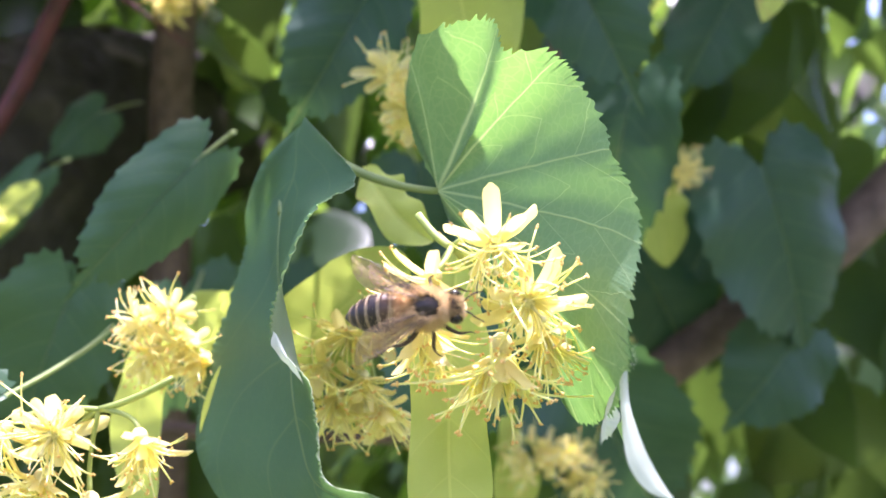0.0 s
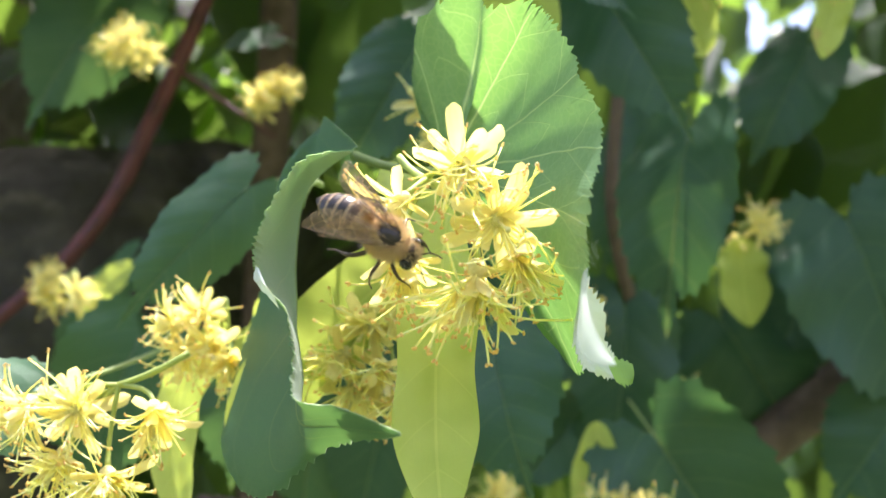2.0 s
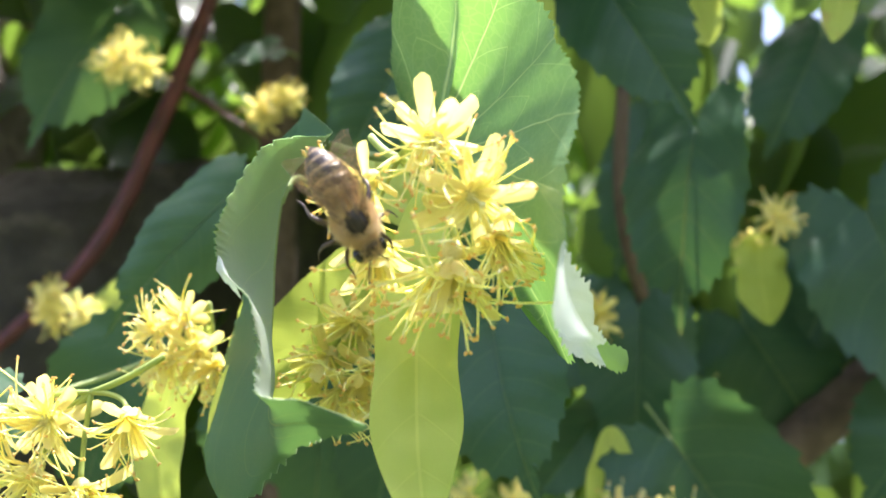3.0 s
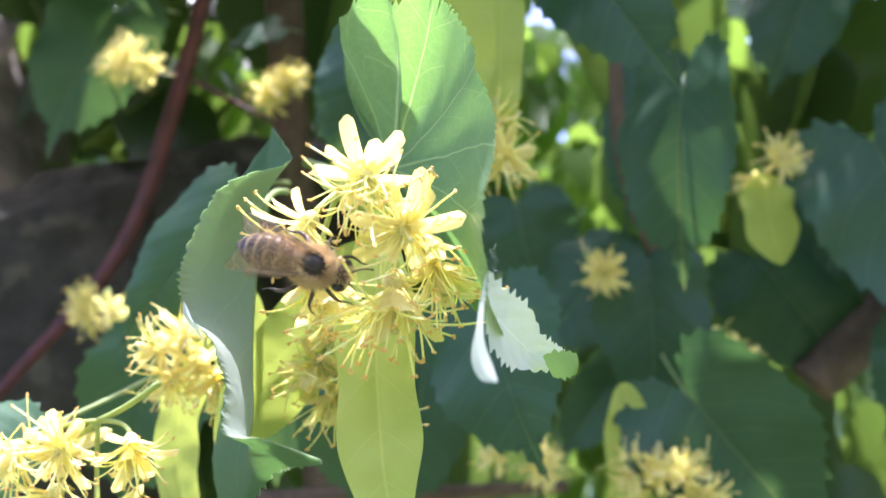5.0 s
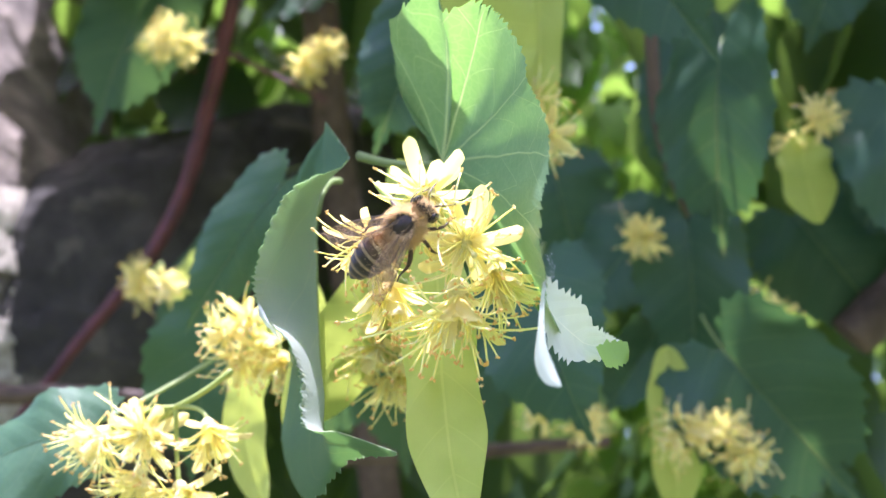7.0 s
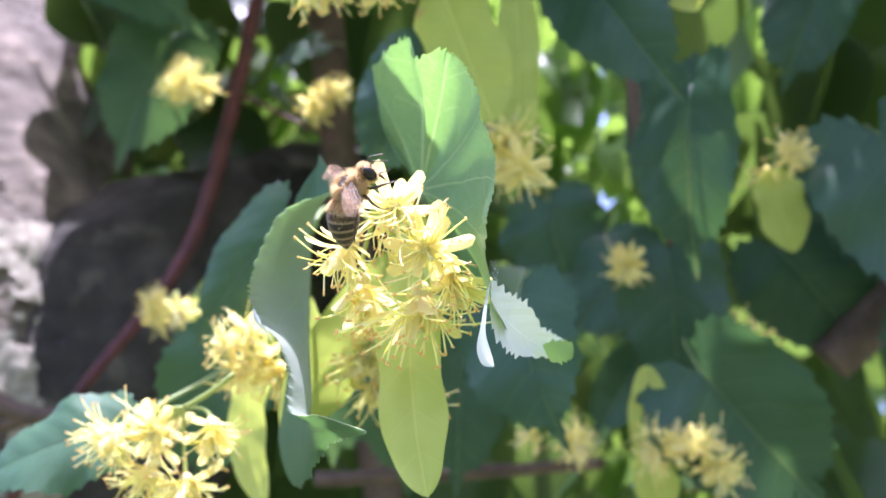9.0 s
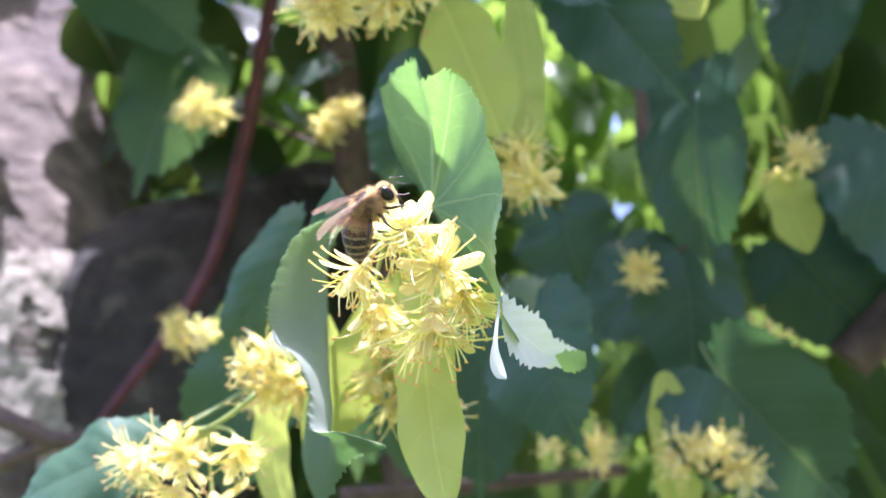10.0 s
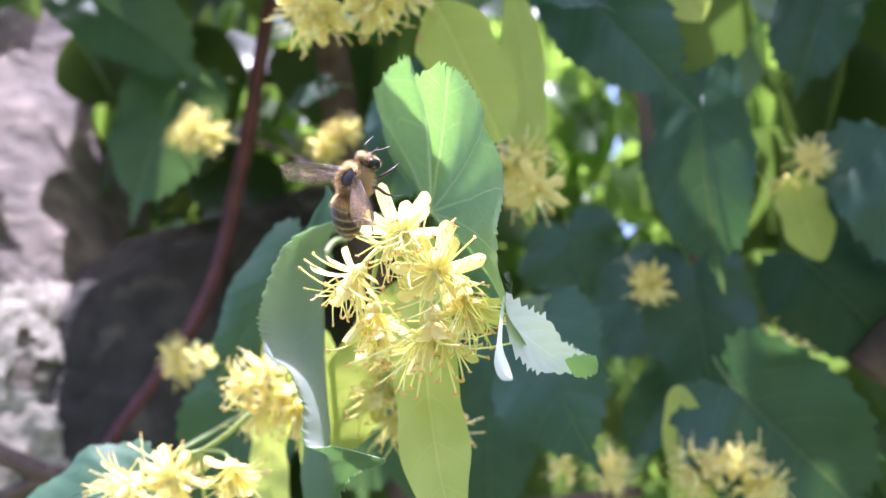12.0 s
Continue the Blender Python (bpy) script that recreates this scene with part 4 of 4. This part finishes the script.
foliage("distant_trees", "leafy trees farther off", 5500, lambda r: Vector((r.uniform(-7, 7), r.uniform(3.5, 8), abs(r.gauss(0, 2.4)))), (0.12, 0.25), 9, LEAF_FAR)

SUNNY = [((-14, 600, 124), 0.06), ((-205, 530, 160), 0.07), ((0, 600, -130), 0.04), ((208, 620, 90), 0.06)]


def in_gaps(rng):
    (x, y, z), r = SUNNY[rng.choice((0, 0, 0, 1, 1, 1, 2, 3))]
    return W(x, y, z) + Vector((rng.gauss(0, r), rng.gauss(0, r * 0.5), rng.gauss(0, r)))


foliage("sunlit_foliage", "bright yellow-green leaves lit through by the sun, brightened in colour too", 520, in_gaps, (0.02, 0.038), 12, LEAF_SUNLIT)


def around(rng):
    """Unseen leaves added behind and beside the eye to dim the skylight, clear of the sun's way to the blossom."""
    hub = W(0, 105, 0)
    while True:
        p = Vector((rng.uniform(-1.8, 1.8), rng.uniform(-1.9, 0.4), 1.6 + rng.uniform(-1.1, 1.6)))
        d = p - hub
        if d.length < 0.6 or (p.y > -0.25 and abs(p.x) < 0.75 and p.z < 2.1):
            continue
        if any(in_sun_of(p, h, r) for h, r in LIT):
            continue
        return p


foliage("near_crown", "unseen leaves added all around to dim the skylight", 1400, around, (0.05, 0.08), 10, LEAF_FAR)


# ---- the bee ----
def honeybee():
    bee = tagged(new("honeybee"), "brown furry honeybee with dark banded abdomen on the blossom", "bee")
    k = MM * 1.03
    th = Shape()
    th.ball((0, 0, 0), (1.75 * k, 2.0 * k, 1.7 * k), 16, 20)
    thorax = part("thorax", th, BEE_DARK, bee, "dark shiny thorax under tawny fur")
    hd = Shape()
    hd.ball((0, 3.0 * k, -0.35 * k), (1.55 * k, 0.85 * k, 1.35 * k), 10, 14)
    head = part("head", hd, BEE_DARK, bee)
    for s in (-1, 1):
        e = Shape()
        e.ball((s * 1.3 * k, 3.05 * k, -0.2 * k), (0.5 * k, 0.75 * k, 1.1 * k), 8, 10)
        part("eye", e, BEE_EYE, head, "large glossy black compound eye")
        a = Shape()
        a.tube(spline([(s * 0.4 * k, 3.8 * k, 0.0), (s * 0.9 * k, 4.5 * k, 0.5 * k), (s * 1.3 * k, 5.1 * k, -0.1 * k), (s * 1.6 * k, 5.9 * k, -0.9 * k)], 4), 0.085 * k, 6)
        part("antenna", a, BEE_LEG, head)
    m = Shape()
    m.tube([(0, 3.3 * k, -1.2 * k), (0, 3.7 * k, -2.2 * k), (0, 3.6 * k, -3.0 * k)], [0.35 * k, 0.2 * k, 0.08 * k], 6)
    part("tongue", m, BEE_LEG, head)
    # abdomen: overlapping plates, tapered to the tip
    prof = [(1.7, 0.5), (2.1, 1.3), (3.0, 1.9), (4.2, 2.08), (5.4, 1.98), (6.6, 1.62), (7.7, 1.02), (8.6, 0.2)]
    ys, rs = [p[0] for p in prof], [p[1] for p in prof]
    cuts = [1.7, 3.0, 4.2, 5.4, 6.5, 7.5, 8.6]

    def spot(y, extra=0.0):
        r = float(np.interp(y, ys, rs)) + extra
        return Vector((0, -y * k, (-0.15 - 0.05 * (y - 1.7) - 0.025 * (y - 1.7) ** 2) * k)), r * k

    waist = Vector((0, -1.7 * k, -0.15 * k))
    abdomen = None
    for i in range(6):
        sh = Shape()
        a, b = cuts[i], cuts[i + 1]
        for lo, hi, n, out, slot in ((a - 0.12, b, 7, 0.05, 0), (a + 0.02, a + 0.02 + 0.3 * (b - a), 3, 0.055, 1)):
            line, rad = [], []
            for j in range(n):
                c, r = spot(lo + (hi - lo) * j / (n - 1), out * (j / (n - 1)) if slot == 0 else out + 0.03 * (j == 1))
                line.append(c - waist)
                rad.append(r)
            sh.tube(line, rad, 20, slot, caps=slot == 0)
        mats = [(BEE_AMBER, BEE_BROWN, BEE_DARK, BEE_DARK, BEE_DARK, BEE_DARK)[i], BEE_BAND if i > 0 else BEE_AMBER]
        if abdomen is None:
            abdomen = part("abdomen", sh, mats, bee, "amber-brown abdomen darkening to the tip")
            abdomen.location = waist
        else:
            part("abdomen_plate", sh, mats, abdomen, "brown abdomen plate with a pale hair band")
    # legs: coxa to foot, six of them
    for s in (-1, 1):
        for y, pts, r in (
            (1.2, [(0.9, 1.2, -1.1), (1.8, 2.0, -1.7), (2.4, 3.2, -2.2), (2.2, 4.3, -3.1), (2.3, 4.9, -3.5)], 0.2),
            (0.1, [(1.1, 0.1, -1.2), (2.4, 0.6, -1.5), (3.6, 0.5, -2.3), (4.2, 0.8, -3.5), (4.5, 1.4, -4.0)], 0.21),
            (-1.0, [(1.1, -0.9, -1.2), (2.3, -1.3, -1.4), (3.2, -2.6, -2.2), (3.2, -4.0, -3.2), (3.5, -4.9, -3.9)], 0.27)):
            sh = Shape()
            line = spline([(s * a * k, b * k, c * k) for a, b, c in pts], 4)
            n = len(line)
            sh.tube(line, [r * k * (0.8 + 0.45 * math.sin(math.pi * min(1, i / n * 1.5)) - 0.6 * i / n) for i in range(n)], 7)
            part("leg", sh, BEE_LEG, bee, "jointed dark brown leg")
    # fur of the thorax and head
    rng = random.Random(3)
    fur = Shape()
    for i in range(8500):
        d = Vector((rng.gauss(0, 1), rng.gauss(0, 1), rng.gauss(0, 1))).normalized()
        on_head = rng.random() < 0.25
        if on_head:
            root = Vector((1.5 * k * d.x, (3.0 + 0.85 * d.y) * k, (-0.35 + 1.35 * d.z) * k))
            if abs(d.x) > 0.75:
                continue
            lo = 0.45
        else:
            if d.z > 0 and (d.x / 0.6) ** 2 + ((d.y - 0.08) / 0.56) ** 2 < 1 + 0.3 * noise.noise(d * 6):
                continue
            root = Vector((1.75 * k * d.x, 2.0 * k * d.y, 1.7 * k * d.z))
            lo = 1.0
        ln = k * lo * rng.uniform(0.6, 1.2)
        d2 = (d + 0.35 * Vector((rng.uniform(-1, 1), rng.uniform(-1.2, 0.4), rng.uniform(-1, 1)))).normalized()
        w = d2.orthogonal().normalized() * 0.036 * k
        q = len(fur.v)
        fur.v += [root - w, root + w, root + d2 * ln]
        fur.f.append((q, q + 1, q + 2))
        fur.slot.append(0)
    down = Shape()
    for i in range(2000):
        y = rng.uniform(1.7, 3.6) if rng.random() < 0.7 else rng.uniform(3, 7.6)
        c, r = spot(y)
        a = rng.uniform(0, 2 * math.pi)
        d = Vector((math.cos(a), -0.5, math.sin(a))).normalized()
        root = c - waist + Vector((math.cos(a), 0, math.sin(a))) * r
        w = d.orthogonal().normalized() * 0.03 * k
        q = len(down.v)
        down.v += [root - w, root + w, root + d * k * (0.6 if y < 3.6 else 0.3) * rng.uniform(0.6, 1.1)]
        down.f.append((q, q + 1, q + 2))
        down.slot.append(0)
    part("down", down, BEE_FUR, abdomen, "fine tawny hair")
    part("fur", fur, BEE_FUR, thorax, "tawny yellow-brown fur")
    wings = []
    for s in (-1, 1):
        for name, length, width, y, z in (("forewing", 9.2, 2.75, 0.9, 1.25), ("hindwing", 6.4, 2.1, -0.2, 1.1)):
            sh = Shape()
            rows, cols = 12, 5
            for i in range(rows + 1):
                u = i / rows
                w = width * (0.14 + 0.86 * math.sin(math.pi * min(1, 0.08 + 0.62 * u)) ** 1.3) * (1 if u < 0.75 else math.sqrt(max(1 - ((u - 0.75) / 0.26) ** 2, 0.0)))
                for j in range(cols + 1):
                    v = j / cols
                    sh.v.append(Vector((s * (0.35 * width * math.sin(u * 1.6) - v * w) * k, -length * u * k, (0.12 * math.sin(v * 9 + u * 3) + 0.25 * math.sin(u * 3)) * k)))
            for i in range(rows):
                for j in range(cols):
                    q = i * (cols + 1) + j
                    sh.f.append((q, q + 1, q + cols + 2, q + cols + 1))
                    sh.slot.append(0)
            wing = part(name, sh, WING, bee, "smoky transparent veined wing")
            ribs = Shape()
            for v, u1 in ((0.0, 1.0), (0.12, 0.9), (0.4, 0.8), (0.7, 0.6)):
                idx = [sh.v[i * (cols + 1) + round(v * cols)] for i in range(int(rows * u1) + 1)]
                ribs.tube(idx, [0.06 * k * (1 - 0.6 * i / len(idx)) for i in range(len(idx))], 4)
            part("wing_vein", ribs, BEE_LEG, wing)
            wings.append((wing, s, Vector((s * 1.1 * k, y * k, z * k)), name))
    return bee, wings, abdomen, waist


BEE, WINGS, ABDOMEN, WAIST = honeybee()
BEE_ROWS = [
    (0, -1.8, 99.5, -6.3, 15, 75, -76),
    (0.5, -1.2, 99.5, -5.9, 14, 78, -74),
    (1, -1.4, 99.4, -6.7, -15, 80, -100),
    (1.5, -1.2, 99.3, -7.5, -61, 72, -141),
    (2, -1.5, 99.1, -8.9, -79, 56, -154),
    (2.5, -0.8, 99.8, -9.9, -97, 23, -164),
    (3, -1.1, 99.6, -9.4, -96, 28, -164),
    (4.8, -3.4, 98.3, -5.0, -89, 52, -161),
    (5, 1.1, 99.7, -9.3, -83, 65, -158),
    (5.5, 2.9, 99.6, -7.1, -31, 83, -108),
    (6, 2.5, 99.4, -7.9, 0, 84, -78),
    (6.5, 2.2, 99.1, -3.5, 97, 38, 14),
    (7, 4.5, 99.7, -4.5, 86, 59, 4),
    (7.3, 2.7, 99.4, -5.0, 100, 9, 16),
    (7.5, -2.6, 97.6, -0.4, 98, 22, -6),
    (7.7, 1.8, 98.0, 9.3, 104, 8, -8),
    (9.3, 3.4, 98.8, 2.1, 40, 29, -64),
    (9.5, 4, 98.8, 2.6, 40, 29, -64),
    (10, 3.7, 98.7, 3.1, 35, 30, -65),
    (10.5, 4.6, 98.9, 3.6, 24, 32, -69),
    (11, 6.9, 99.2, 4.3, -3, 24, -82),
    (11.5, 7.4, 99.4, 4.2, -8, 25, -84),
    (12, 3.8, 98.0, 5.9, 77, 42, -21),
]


def wing_pose(s, hinge, spread, lift, roll):
    return Matrix.Translation(hinge) @ Matrix.Rotation(radians(s * spread), 4, "Z") @ Matrix.Rotation(radians(-lift), 4, "X") @ Matrix.Rotation(radians(s * roll), 4, "Y")


def motions():
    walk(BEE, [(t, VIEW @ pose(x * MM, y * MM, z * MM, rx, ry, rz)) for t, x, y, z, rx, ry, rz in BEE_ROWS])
    beats = [(0.0, 24, 5), (1.0, 27, 5), (1.5, 20, 4), (2.2, 13, 3), (5.5, 6, 3), (6.0, 8, 3), (6.3, 15, 5), (6.5, 20, 5), (7.3, 22, 6), (7.5, 58, 14)]
    t, up = 7.55, True
    while t < 9.1:
        beats.append((t, 78, 38 if up else -18))
        t, up = t + 0.1, not up
    beats += [(9.2, 27, 12), (10.5, 25, 10), (11.0, 24, 7), (11.6, 24, 5), (11.85, 38, 10), (11.93, 60, 16), (12.0, 60, 16)]
    for wing, s, hinge, name in WINGS:
        more = 0 if name == "forewing" else 6
        walk(wing, [(t, wing_pose(s, hinge, sp + more, li - 4 if more else li, 12)) for t, sp, li in beats])
    bends = [(0.0, 4), (5.5, 2), (7.0, 6), (7.6, 16), (9.3, 34), (10.5, 36), (11.0, 56), (11.5, 48), (12.0, 26)]
    walk(ABDOMEN, [(t, Matrix.Translation(WAIST) @ Matrix.Rotation(radians(a), 4, "X")) for t, a in bends])
    home = HERO.matrix_world.copy()
    walk(HERO, [(t, VIEW @ Matrix.Translation(Vector((dx, 0, dz)) * MM) @ VIEW.inverted() @ home) for t, dx, dz in SWAY])


SWAY = [(0.0, 0.0, 0.2), (2.0, 0.0, 0.1), (2.5, 0.4, -0.3), (3.0, 0.2, 0.0), (5.0, 0.0, 0.2), (6.5, 0.1, 0.3), (7.0, 0.1, -0.8), (7.5, -1.9, 0.1), (7.7, -0.8, 0.6), (8.4, 0.2, 0.2), (9.5, -0.2, -0.3), (10.5, -0.2, -0.4), (11.5, -0.2, -0.6), (12.0, -0.3, -0.8)]
motions()
